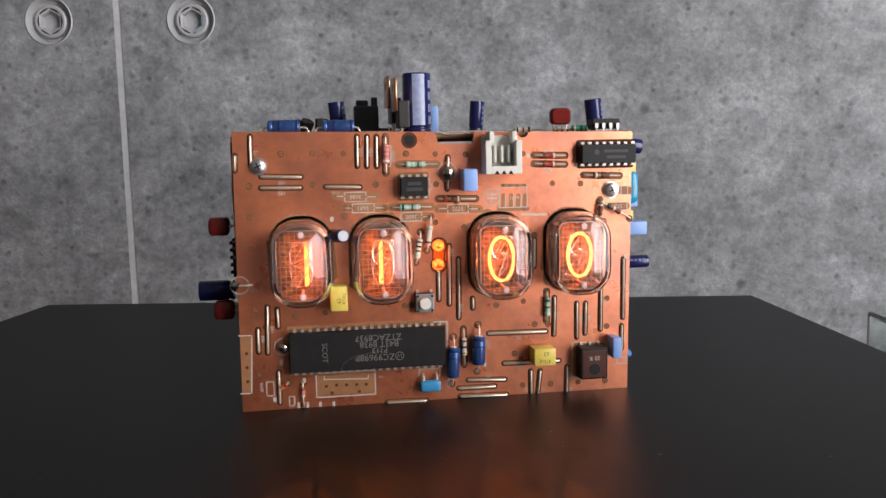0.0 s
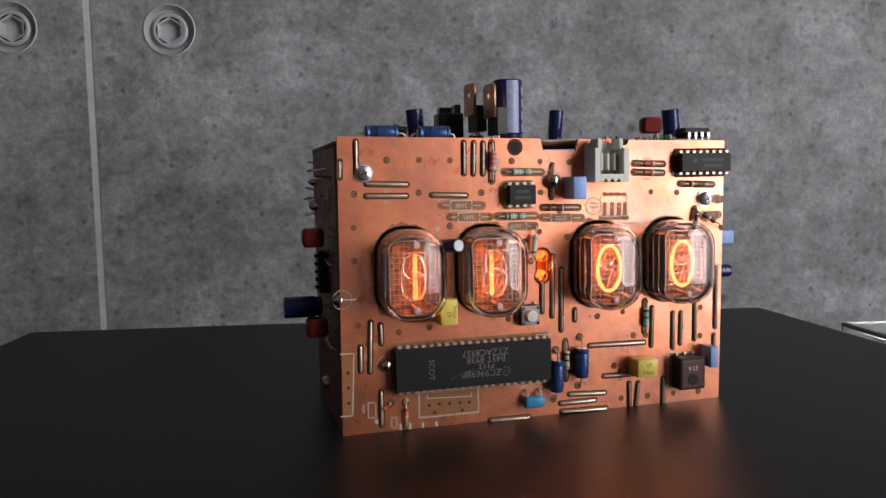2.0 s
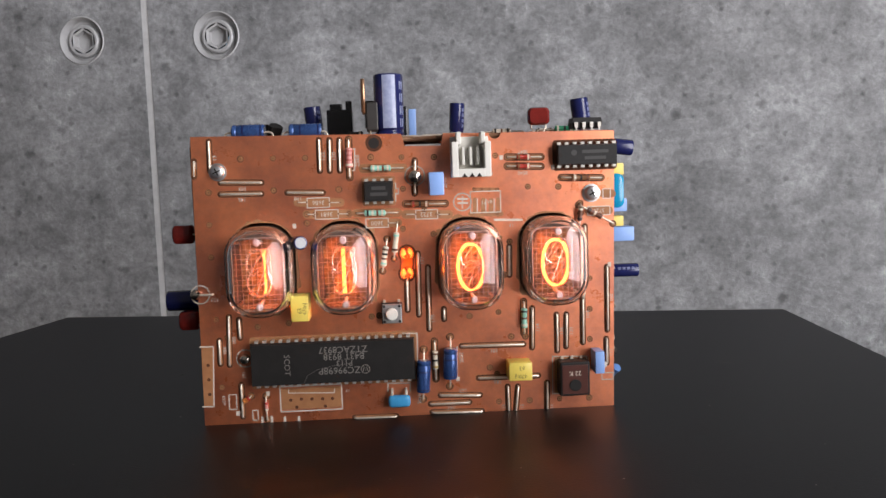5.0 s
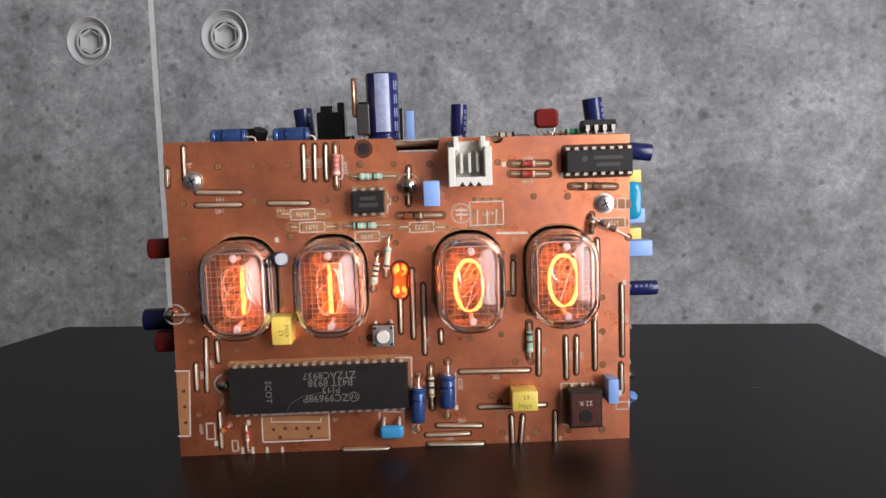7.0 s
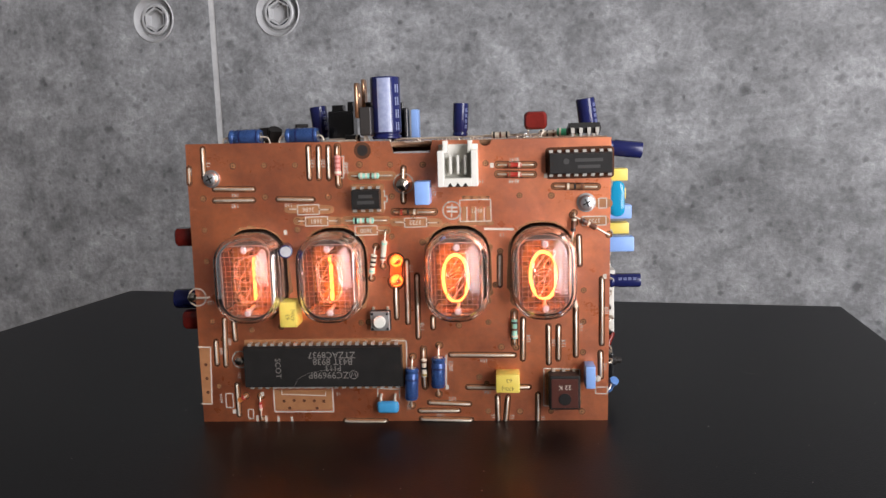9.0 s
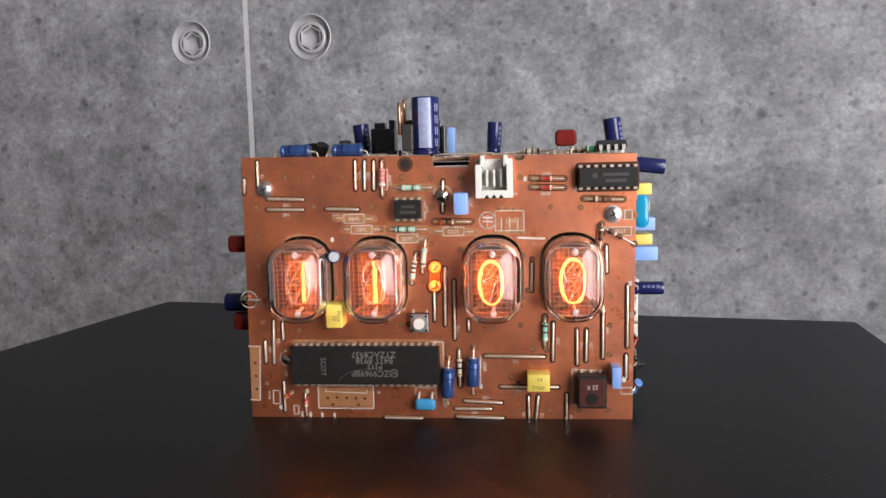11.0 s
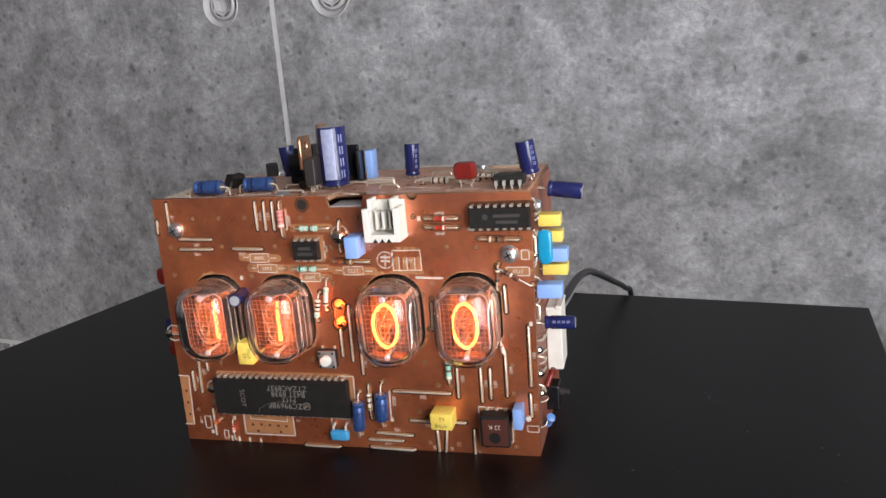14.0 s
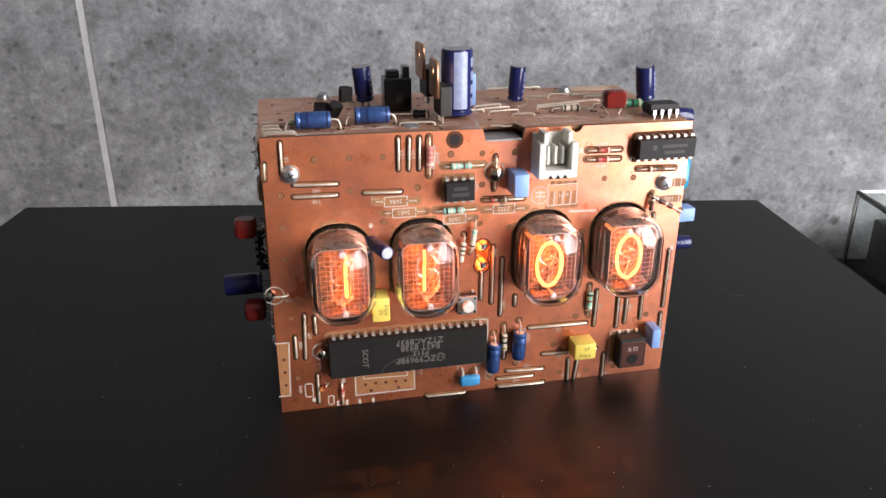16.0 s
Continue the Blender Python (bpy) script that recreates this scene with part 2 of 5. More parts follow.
RES_BLUE = material("resistor_blue", (0.10, 0.22, 0.50), 0.3)
R_PINK = material("resistor_pink", (0.55, 0.22, 0.19), 0.35)
R_RED = material("band_red", (0.33, 0.03, 0.02), 0.3)
R_GOLD = material("band_gold", (0.5, 0.33, 0.1), 0.3, 0.6)
R_GREEN = material("resistor_green", (0.25, 0.50, 0.40), 0.35)
R_DARK_GREEN = material("resistor_dark_green", (0.03, 0.20, 0.10), 0.3)
R_CREAM = material("resistor_cream", (0.62, 0.54, 0.42), 0.35)
R_BROWN = material("band_brown", (0.12, 0.045, 0.025), 0.35)
R_BLACK = material("band_black", (0.015, 0.013, 0.012), 0.35)
R_AMBER = material("amber_glass", (0.20, 0.10, 0.05), 0.15)
R_ORANGE = material("band_orange", (0.6, 0.2, 0.05), 0.35)
FAINT = material("faint_print", (0.036, 0.034, 0.032), 0.6)
TAN_PAPER = material("tan_paper", (0.60, 0.44, 0.30), 0.7)
CABLE = material("cable_sheath", (0.010, 0.010, 0.011), 0.4)
ACRYLIC = material("clear_acrylic", (0.95, 0.98, 0.97), 0.02, transmission=1.0, ior=1.3)
FROST = material("polished_acrylic_edge", (0.19, 0.185, 0.175), 0.45, spot=(0.13, 0.13, 0.125), amount=0.5, size=100)

NYLON_GREY = material("nylon_rib", (0.54, 0.52, 0.47), 0.5)

DULL_METAL = material("dull_aluminium", (0.36, 0.36, 0.37), 0.5, 0.5, spot=(0.28, 0.28, 0.29), amount=0.6, size=600)

R_PINK_DARK = material("band_dark_pink", (0.40, 0.11, 0.09), 0.35)

# ---- mesh tools (millimetres) ----
MM = 0.001


def at(x, y, z, rx=0, ry=0, rz=0):
    return pose(x * MM, y * MM, z * MM, rx, ry, rz)


def part(name, bm, mats, parent=None, label="", m=None, smooth=False):
    """One mesh object in millimetres, under a thing or a part."""
    bmesh.ops.scale(bm, vec=(MM, MM, MM), verts=bm.verts)
    bmesh.ops.recalc_face_normals(bm, faces=bm.faces) if not smooth == "keep" else None
    mesh = bpy.data.meshes.new(name)
    bm.to_mesh(mesh)
    bm.free()
    for mat in mats if isinstance(mats, (list, tuple)) else [mats]:
        mesh.materials.append(mat)
    if smooth:
        mesh.shade_smooth()
        mesh.set_sharp_from_angle(angle=radians(35))
    return under(mesh, name, parent, label, m)


def under(mesh, name, parent, label="", m=None):
    ob = new(name, mesh)
    ob.parent = parent
    ob.matrix_basis = m or Matrix()
    return tagged(ob, label)


def thing(name, m, label, category, group="", kind=""):
    ob = new(name)
    ob.empty_display_size = 0.01
    ob.matrix_basis = m
    return tagged(ob, label, category, group, kind)


def box(bm, x0, y0, z0, x1, y1, z1, bevel=0.0, segs=2, mat=0):
    before = set(bm.faces)
    r = bmesh.ops.create_cube(bm, size=1.0)
    for v in r["verts"]:
        v.co = Vector(((x0 + x1) / 2 + v.co.x * (x1 - x0), (y0 + y1) / 2 + v.co.y * (y1 - y0), (z0 + z1) / 2 + v.co.z * (z1 - z0)))
    if bevel:
        edges = list({e for v in r["verts"] for e in v.link_edges})
        bmesh.ops.bevel(bm, geom=edges, offset=bevel, segments=segs, affect="EDGES", profile=0.5)
    for f in set(bm.faces) - before:
        f.material_index = mat
    return bm


def loft(bm, rings, cap0=True, cap1=True, mat=0):
    """Skin over closed rings of equally many points."""
    vs = [[bm.verts.new(p) for p in ring] for ring in rings]
    n = len(vs[0])
    for a, b in zip(vs, vs[1:]):
        for i in range(n):
            bm.faces.new((a[i], a[(i + 1) % n], b[(i + 1) % n], b[i])).material_index = mat
    if cap0:
        bm.faces.new(vs[0]).material_index = mat
    if cap1:
        bm.faces.new(vs[-1]).material_index = mat
    return vs


def sweep(bm, pts, r, seg=8, mat=0, closed=False):
    """A round wire along points."""
    pts = [Vector(p) for p in pts]
    rings, up = [], None
    for i, p in enumerate(pts):
        if closed:
            d = (pts[(i + 1) % len(pts)] - pts[i - 1]).normalized()
        else:
            d = (pts[min(i + 1, len(pts) - 1)] - pts[max(i - 1, 0)]).normalized()
        if up is None:
            up = Vector((0, 0, 1)) if abs(d.z) < 0.9 else Vector((1, 0, 0))
        side = d.cross(up).normalized()
        up = side.cross(d).normalized()
        rings.append([p + r * (math.cos(a) * side + math.sin(a) * up) for a in [2 * math.pi * k / seg for k in range(seg)]])
    if closed:
        rings.append(rings[0])
    loft(bm, rings, not closed, not closed, mat)
    return bm


def lathe(bm, prof, seg=20, axis="z", mat=0, centre=(0, 0, 0)):
    """Turned body: profile of (radius, height)."""
    c = Vector(centre)
    turn = {"z": lambda a, r, h: (r * math.cos(a), r * math.sin(a), h), "y": lambda a, r, h: (r * math.cos(a), h, r * math.sin(a)), "x": lambda a, r, h: (h, r * math.cos(a), r * math.sin(a))}[axis]
    rings = [[c + Vector(turn(2 * math.pi * k / seg, max(r, 0.001), h)) for k in range(seg)] for r, h in prof]
    return loft(bm, rings, True, True, mat)


def rounded(w, h, r, seg=6):
    """Outline of a rounded rectangle."""
    pts = []
    for cx, cz, a0 in ((w / 2 - r, h / 2 - r, 0), (-w / 2 + r, h / 2 - r, 90), (-w / 2 + r, -h / 2 + r, 180), (w / 2 - r, -h / 2 + r, 270)):
        pts += [(cx + r * math.cos(radians(a0 + 90 * k / seg)), cz + r * math.sin(radians(a0 + 90 * k / seg))) for k in range(seg + 1)]
    return pts


def circle(x, z, r, seg=16):
    return [(x + r * math.cos(2 * math.pi * k / seg), z + r * math.sin(2 * math.pi * k / seg)) for k in range(seg)]


def shifted(pts, x, z):
    return [(a + x, b + z) for a, b in pts]


def plate(outline, holes, thick):
    """A flat panel with cut-outs, in its own x-y plane, its face at z = 0 and its back at -thick: returns a bmesh in mm."""
    cu = bpy.data.curves.new("outline", "CURVE")
    cu.dimensions, cu.fill_mode, cu.extrude = "2D", "BOTH", thick / 2
    for loop in [outline, *holes]:
        sp = cu.splines.new("POLY")
        sp.points.add(len(loop) - 1)
        for p, (x, y) in zip(sp.points, loop):
            p.co = (x, y, 0, 1)
        sp.use_cyclic_u = True
    ob = bpy.data.objects.new("outline", cu)
    mesh = bpy.data.meshes.new_from_object(ob)
    bm = bmesh.new()
    bm.from_mesh(mesh)
    bpy.data.objects.remove(ob)
    bpy.data.curves.remove(cu)
    bpy.data.meshes.remove(mesh)
    bmesh.ops.remove_doubles(bm, verts=bm.verts, dist=0.001)
    bmesh.ops.translate(bm, vec=(0, 0, -thick / 2), verts=bm.verts)
    for f in bm.faces:
        f.material_index = 1 if abs(f.normal.z) < 0.5 else 0
    return bm


def lathe_mesh(prof, seg=20):
    bm = bmesh.new()
    lathe(bm, prof, seg)
    return bm


# frames of the clock's faces: local x along the face, local y up or back along it, local z out of it
TOP_Z, DEPTH = 91.0, 60.0
FRONT = at(0, 0, 0, 90, 0, 0)
TOP = at(0, 0, TOP_Z)
LEFT = Matrix(((0, 0, -1, -0.067), (-1, 0, 0, 0), (0, 1, 0, 0), (0, 0, 0, 1)))     # local x runs to the front
RIGHT = Matrix(((0, 0, 1, 0.067), (1, 0, 0, 0), (0, 1, 0, 0), (0, 0, 0, 1)))       # local x runs to the back

# ---- the room ----


def slab(name, x0, y0, z0, x1, y1, z1, mat, m=ROOM, bevel=0.0):
    bm = box(bmesh.new(), x0 * 1000, y0 * 1000, z0 * 1000, x1 * 1000, y1 * 1000, z1 * 1000, bevel)
    return tagged(part(name, bm, mat, None, "", m), kind="structure")


WALL_Y = 0.3257
RX, RY = 1.5, -3.2
# floor, ceiling, west and south walls are unseen, added to shape the bounce light
slab("floor", -RX - 0.1, RY - 0.1, FLOOR - 0.1, RX + 0.1, WALL_Y + 0.1, FLOOR, FLOORING)
slab("ceiling", -RX - 0.1, RY - 0.1, CEILING, RX + 0.1, WALL_Y + 0.1, CEILING + 0.1, PLASTER)
slab("wall_west", -RX - 0.1, RY, FLOOR, -RX, WALL_Y, CEILING, DARK_UNSEEN)
slab("wall_south", -RX - 0.1, RY - 0.1, FLOOR, RX + 0.1, RY, CEILING, PLASTER)
bm = bmesh.new()
for y0, y1, z0, z1 in ((RY, WIN_Y0, FLOOR, CEILING), (WIN_Y1, WALL_Y, FLOOR, CEILING), (WIN_Y0, WIN_Y1, FLOOR, WIN_Z0), (WIN_Y0, WIN_Y1, WIN_Z1, CEILING)):
    box(bm, RX * 1000, y0 * 1000, z0 * 1000, RX * 1000 + 100, y1 * 1000, z1 * 1000)
tagged(part("wall_east", bm, PLASTER, None, "", ROOM), kind="structure")

# concrete wall: panels parted by pale joints, with tie bolts in round recesses
JX, JX2, JZ, JW = -0.2505, -0.660, -0.136, 0.0052
BOLTS = ((-0.302, 0.190), (-0.195, 0.188))


def wall_panel(name, x0, x1, z0, z1, bolts=()):
    out = [(x0 * 1000, z0 * 1000), (x1 * 1000, z0 * 1000), (x1 * 1000, z1 * 1000), (x0 * 1000, z1 * 1000)]
    bm = plate(out, [circle(x * 1000, z * 1000, 17.6, 40) for x, z in bolts], 60)
    return tagged(part(name, bm, [CONCRETE, CONCRETE], None, "", ROOM @ pose(0, WALL_Y, 0, 90, 0, 0)), kind="structure")


h = JW / 2
wall_panel("wall_north", JX + h, RX, JZ + h, CEILING, BOLTS[1:])
wall_panel("wall_north", -RX, JX - h, JZ + h, CEILING, BOLTS[:1])
wall_panel("wall_north", JX2 + h, RX, FLOOR, JZ - h)
wall_panel("wall_north", -RX, JX2 - h, FLOOR, JZ - h)
bm = bmesh.new()
box(bm, JX * 1000 - 2.6, 0.6, JZ * 1000, JX * 1000 + 2.6, 40, CEILING * 1000)
box(bm, -RX * 1000, 0.6, JZ * 1000 - 2.6, RX * 1000, 40, JZ * 1000 + 2.6)
box(bm, JX2 * 1000 - 2.6, 0.6, FLOOR * 1000, JX2 * 1000 + 2.6, 40, JZ * 1000 - 2.6)
tagged(part("trim_joint", bm, JOINT, None, "", ROOM @ pose(0, WALL_Y, 0)), kind="structure")
for x, z in BOLTS:
    b = thing("wall_bolt", ROOM @ pose(x, WALL_Y, z), "pale grey hexagon socket bolt sunk in the concrete wall", "bolt", "tie bolts in the wall")
    bm = bmesh.new()
    rings = [[(r * math.cos(a), y, r * math.sin(a)) for a in [2 * math.pi * k / 40 for k in range(40)]] for r, y in ((18.2, -0.3), (17.4, -0.9), (16.6, 0.2), (15.2, 5), (12.5, 5.6), (12.2, 2.2), (11.2, 1.4), (9.6, 1.6))]
    loft(bm, rings, False, False)
    part("collar", bm, BOLT, b, smooth=True)
    bm = bmesh.new()
    hexa = lambda r, y: [(r * math.cos(a), y, r * math.sin(a)) for a in [2 * math.pi * (k + 0.5) / 6 for k in range(6)]]
    rings = [[(9.7 * math.cos(a), 1.6, 9.7 * math.sin(a)) for a in [2 * math.pi * (k + 0.5) / 6 for k in range(6)]], hexa(8.0, 2.2), hexa(7.6, 7.0)]
    loft(bm, rings, False, True)
    part("hex_socket", bm, BOLT, b)

# ---- the black table ----
table = thing("side_table", ROOM @ pose(-0.035, -0.16, FLOOR), "low black lacquered side table with a satin top, lightly dusty", "table")
TH = -FLOOR * 1000
top = [(207.5, 355), (-209.5, 353), (-206, -354), (247, -354)]
bm = bmesh.new()
loft(bm, [[(x * k, y * k, z) for x, y in top] for k, z in ((0.998, TH - 24), (1.0, TH - 23), (1.0, TH - 0.9), (0.9985, TH))])
part("tabletop", bm, BLACK_TOP, table)
for sx in (-1, 1):
    for sy in (-1, 1):
        part("leg", box(bmesh.new(), sx * 180 - 22, sy * 325 - 22, 0, sx * 180 + 22, sy * 325 + 22, TH - 24, 2), BLACK_TOP, table)

# ---- the clock ----
clock = thing("nixie_clock", Matrix(), "copper-brown circuit board clock with four glowing glass digit tubes", "clock")
NOTCH = [(29.5 + 1.9 * math.cos(radians(a)), 90.95 + 1.9 * math.sin(radians(a))) for a in range(0, -181, -20)]
OUT = [(-67, 0), (67, 0), (68.2, 90.6), *NOTCH, (13, 91.3), (12.2, 87.4), (0.6, 87.6), (-0.4, 91.5), (-66.2, 92.4)]
TUBES = ((-45.6, 49.6), (-19.6, 49.4), (20.0, 49.2), (46.6, 49.6))
tube_hole = rounded(20.5, 29.0, 8.9)
COLON = [(0.1, 53.3), (-0.1, 46.8)]


def colon_outline():
    (xa, ya), (xb, yb) = COLON
    top = [(xa + 2.7 * math.cos(radians(a)), ya + 2.7 * math.sin(radians(a))) for a in range(-40, 221, 20)]
    low = [(xb + 2.6 * math.cos(radians(a)), yb + 2.6 * math.sin(radians(a))) for a in range(140, 401, 20)]
    return top + low


front_board = part("front_board", plate(OUT, [shifted(tube_hole, x, z + 0.7) for x, z in TUBES] + [colon_outline(), circle(-9.1, 88.8, 1.7), circle(53.0, 8.3, 1.3)], 1.6),
                   [COPPER, LAMINATE], clock, m=FRONT)
top_board = part("top_board", plate([(-66.8, 1.7), (-0.4, 1.7), (0.6, 7.6), (12.2, 7.4), (13, 1.7), (67, 1.7), (66.5, DEPTH - 2), (-67, DEPTH + 1)], [], 1.6), [COPPER_TOP, LAMINATE], clock, m=TOP)
# these boards have shade put into their copper colour
left_board = part("side_board", plate([(-DEPTH, 0), (-1.7, 0), (-1.7, 89.3), (-DEPTH, 89.3)], [], 1.6), [COPPER_SHADED, LAMINATE], clock, m=LEFT)
right_board = part("side_board", plate([(1.7, 0), (DEPTH, 0), (DEPTH, 89.3), (1.7, 89.3)], [], 1.6), [COPPER_SHADED, LAMINATE], clock, m=RIGHT)
part("back_board", plate([(-65, 0), (65, 0), (65, 89), (-65, 89)], [], 1.6), [COPPER_SHADED, LAMINATE], clock, m=at(0, DEPTH, 0, 90, 0, 180))
part("grey_clip", box(bmesh.new(), 0.75, 0.3, 87.2, 12.0, 11.0, 88.0, 0.15), GREY_TAB, clock, "grey metal tab in the notch")

# flat marks gathered per face: etched gaps, pads, white print
ETCHED = {"front": bmesh.new(), "bare": bmesh.new(), "top": bmesh.new(), "side": bmesh.new()}
PRINTED = {"front": bmesh.new(), "top": bmesh.new()}


def flat(bm, pts, h=0.04):
    loft(bm, [[(x, y, -0.2) for x, y in pts], [(x, y, h) for x, y in pts]], False, True)


def band(bm, pts, w, h=0.05, closed=False):
    """A printed line of a given width."""
    n = len(pts)
    for i in range(n if closed else n - 1):
        a, b = Vector(pts[i]), Vector(pts[(i + 1) % n])
        d = (b - a).normalized() * w / 2
        s = Vector((-d.y, d.x))
        flat(bm, [tuple(a - d + s), tuple(b + d + s), tuple(b + d - s), tuple(a - d - s)], h)


def slot(face, x0, y0, x1, y1, w=2.0):
    """An etched gap round a wire: a dark band with round ends."""
    d = Vector((x1 - x0, y1 - y0))
    a0 = math.atan2(d.y, d.x)
    pts = [(x1 + w / 2 * math.cos(a0 + radians(a)), y1 + w / 2 * math.sin(a0 + radians(a))) for a in range(-90, 91, 30)]
    pts += [(x0 + w / 2 * math.cos(a0 + radians(a)), y0 + w / 2 * math.sin(a0 + radians(a))) for a in range(90, 271, 30)]
    flat(ETCHED[face], pts, 0.03 + random.random() * 0.01)
    if face == "front" and w < 2.6:
        # bare laminate within the dark line, and the drilled ends
        c = Vector(((x0 + x1) / 2, (y0 + y1) / 2))
        flat(ETCHED["bare"], [tuple(c + (Vector(p) - c) - (Vector(p) - (Vector((x1, y1)) if i < 7 else Vector((x0, y0)))) * 0.36) for i, p in enumerate(pts)], 0.05)
        for x, y in ((x0, y0), (x1, y1)):
            flat(ETCHED[face], circle(x, y, 0.62, 10), 0.06)


def pad(x, y, r=1.0, face="front"):
    r *= random.uniform(0.9, 1.08)
    flat(ETCHED[face], circle(x, y, r, 14), 0.03 + random.random() * 0.01)
    if face == "front":
        flat(ETCHED["bare"], circle(x + random.uniform(-0.1, 0.1), y, r * 0.7, 12), 0.045)
        flat(ETCHED[face], circle(x, y, r * 0.3, 8), 0.06)


def lead(bm, x0, y0, x1, y1, h, r=0.3, mat=0):
    """A wire that rises from the board, runs over it and dips in again."""
    d = Vector((x1 - x0, y1 - y0))
    n = d.normalized()
    k = min(h * 0.8, d.length * 0.3)
    p = lambda s, z: (x0 + n.x * s, y0 + n.y * s, z)
    L = d.length
    sweep(bm, [p(0, -0.5), p(0.05, h * 0.4), p(k * 0.4, h * 0.85), p(k, h), p(L / 2, h * 1.04), p(L - k, h), p(L - k * 0.4, h * 0.85), p(L - 0.05, h * 0.4), p(L, -0.5)], r, 8, mat)


def jumper(m, x0, y0, x1, y1, h=0.55, face="front", gap=True, r=0.38):
    bm = bmesh.new()
    lead(bm, x0, y0, x1, y1, h, r)
    part("wire_link", bm, TIN, clock, m=m, smooth=True)
    if gap:
        slot(face, x0, y0, x1, y1)


def resistor(m, x0, y0, x1, y1, c0, length, r, mats, h=None, face="front", gap=True, label="", dark=False):
    """Axial resistor or diode from hole to hole; c0 is the body's middle along the lead (0 to 1); mats: body, then bands."""
    h = h or r + 0.15
    a = Vector((x0, y0))
    d = Vector((x1, y1)) - a
    c = a + d * c0
    bm = bmesh.new()
    k = length / 2
    prof = [(r * 0.45, -k), (r * 0.95, -k + 0.25), (r, -k + 0.6), (r, -k + 1.2), (r * 0.88, -k + 1.6), (r * 0.88, k - 1.6), (r, k - 1.2), (r, k - 0.6), (r * 0.95, k - 0.25), (r * 0.45, k)]
    lathe(bm, prof, 14, "x")
    for f in bm.faces:
        f.material_index = 0
    for i in range(1, len(mats)):
        cx = -k + length * (0.16 + 0.68 * (i - 1) / max(1, len(mats) - 2))
        rr = r * (1.03 if (cx < -k + 1.4 or cx > k - 1.4) else 0.93)
        lathe(bm, [(rr * 0.8, cx - 0.33), (rr, cx - 0.32), (rr, cx + 0.32), (rr * 0.8, cx + 0.33)], 14, "x", i)
    ang = math.degrees(math.atan2(d.y, d.x))
    ob = part("resistor", bm, mats, clock, label, m @ at(c.x, c.y, h, 0, 0, ang), True)
    bm = bmesh.new()
    L = d.length
    s0, s1 = -c0 * L, (1 - c0) * L
    sweep(bm, [(s0, 0, -h - 0.5), (s0 + 0.05, 0, -h * 0.5), (s0 + 0.5, 0, -0.1), (s0 + 1, 0, 0), (-k + 0.2, 0, 0)], 0.27, 8)
    sweep(bm, [(k - 0.2, 0, 0), (s1 - 1, 0, 0), (s1 - 0.5, 0, -0.1), (s1 - 0.05, 0, -h * 0.5), (s1, 0, -h - 0.5)], 0.27, 8)
    part("lead", bm, TIN, ob, smooth=True)
    if gap:
        pad(x0, y0, 1.2, face)
        pad(x1, y1, 1.2, face)
        if dark:
            slot(face, x0, y0, x1, y1, 2.4)
    return ob


def axial_cap(m, x0, y0, x1, y1, c0, length, r, face="front", gap=True, h=None):
    """Blue axial electrolytic capacitor with a groove, dark print and bent leads."""
    h = h or r + 0.3
    a, d = Vector((x0, y0)), Vector((x1 - x0, y1 - y0))
    c, k, L = a + d * c0, length / 2, d.length
    bm = bmesh.new()
    prof = [(r * 0.5, -k), (r * 0.85, -k), (r, -k + 0.4), (r, -k + 1.2), (r * 0.9, -k + 1.6), (r, -k + 2.0), (r, k - 0.5), (r * 0.9, k - 0.02), (r * 0.6, k)]
    lathe(bm, prof, 24, "x")
    ang = math.degrees(math.atan2(d.y, d.x))
    ob = part("axial_capacitor", bm, AXIAL_BLUE, clock, "blue sleeved axial electrolytic capacitor", m @ at(c.x, c.y, h, 0, 0, ang), True)
    bm = bmesh.new()
    lathe(bm, [(r * 0.62, -k - 0.08), (r * 0.62, -k + 0.1)], 18, "x")
    lathe(bm, [(r * 0.62, k - 0.1), (r * 0.62, k + 0.08)], 18, "x")
    part("end_cap", bm, STEEL, ob)
    bm = bmesh.new()
    for s, w in ((-k * 0.30, 0.5), (k * 0.80, 0.45)):
        lathe(bm, [(r * 0.9, s - w / 2), (r + 0.03, s - w / 2), (r + 0.03, s + w / 2), (r * 0.9, s + w / 2)], 24, "x")
    part("printed_ring", bm, DARK_BLUE, ob)
    bm = bmesh.new()
    for i in range(5):
        s = -k * 0.1 + i * k * 0.16
        for q in (35, 60, 82):
            al = radians(q + 8 * (i % 2))
            box(bm, s, (r + 0.02) * math.cos(al) - 0.12, (r + 0.02) * math.sin(al) - 0.12, s + k * 0.1, (r + 0.02) * math.cos(al) + 0.12, (r + 0.02) * math.sin(al) + 0.03)
    part("printed_mark", bm, DARK_BLUE, ob)
    bm = bmesh.new()
    s0, s1 = -c0 * L, (1 - c0) * L
    sweep(bm, [(s0, 0, -h - 0.5), (s0 + 0.05, 0, -h * 0.6), (s0 + 0.6, 0, -0.4), (s0 + 1.5, 0, 0), (-k, 0, 0)], 0.3, 8)
    sweep(bm, [(k, 0, 0), (s1 - 1.5, 0, 0), (s1 - 0.6, 0, -0.4), (s1 - 0.05, 0, -h * 0.6), (s1, 0, -h - 0.5)], 0.3, 8)
    part("lead", bm, TIN, ob, smooth=True)
    if gap:
        pad(x0, y0, 1.3, face)
        pad(x1, y1, 1.3, face)
    return ob


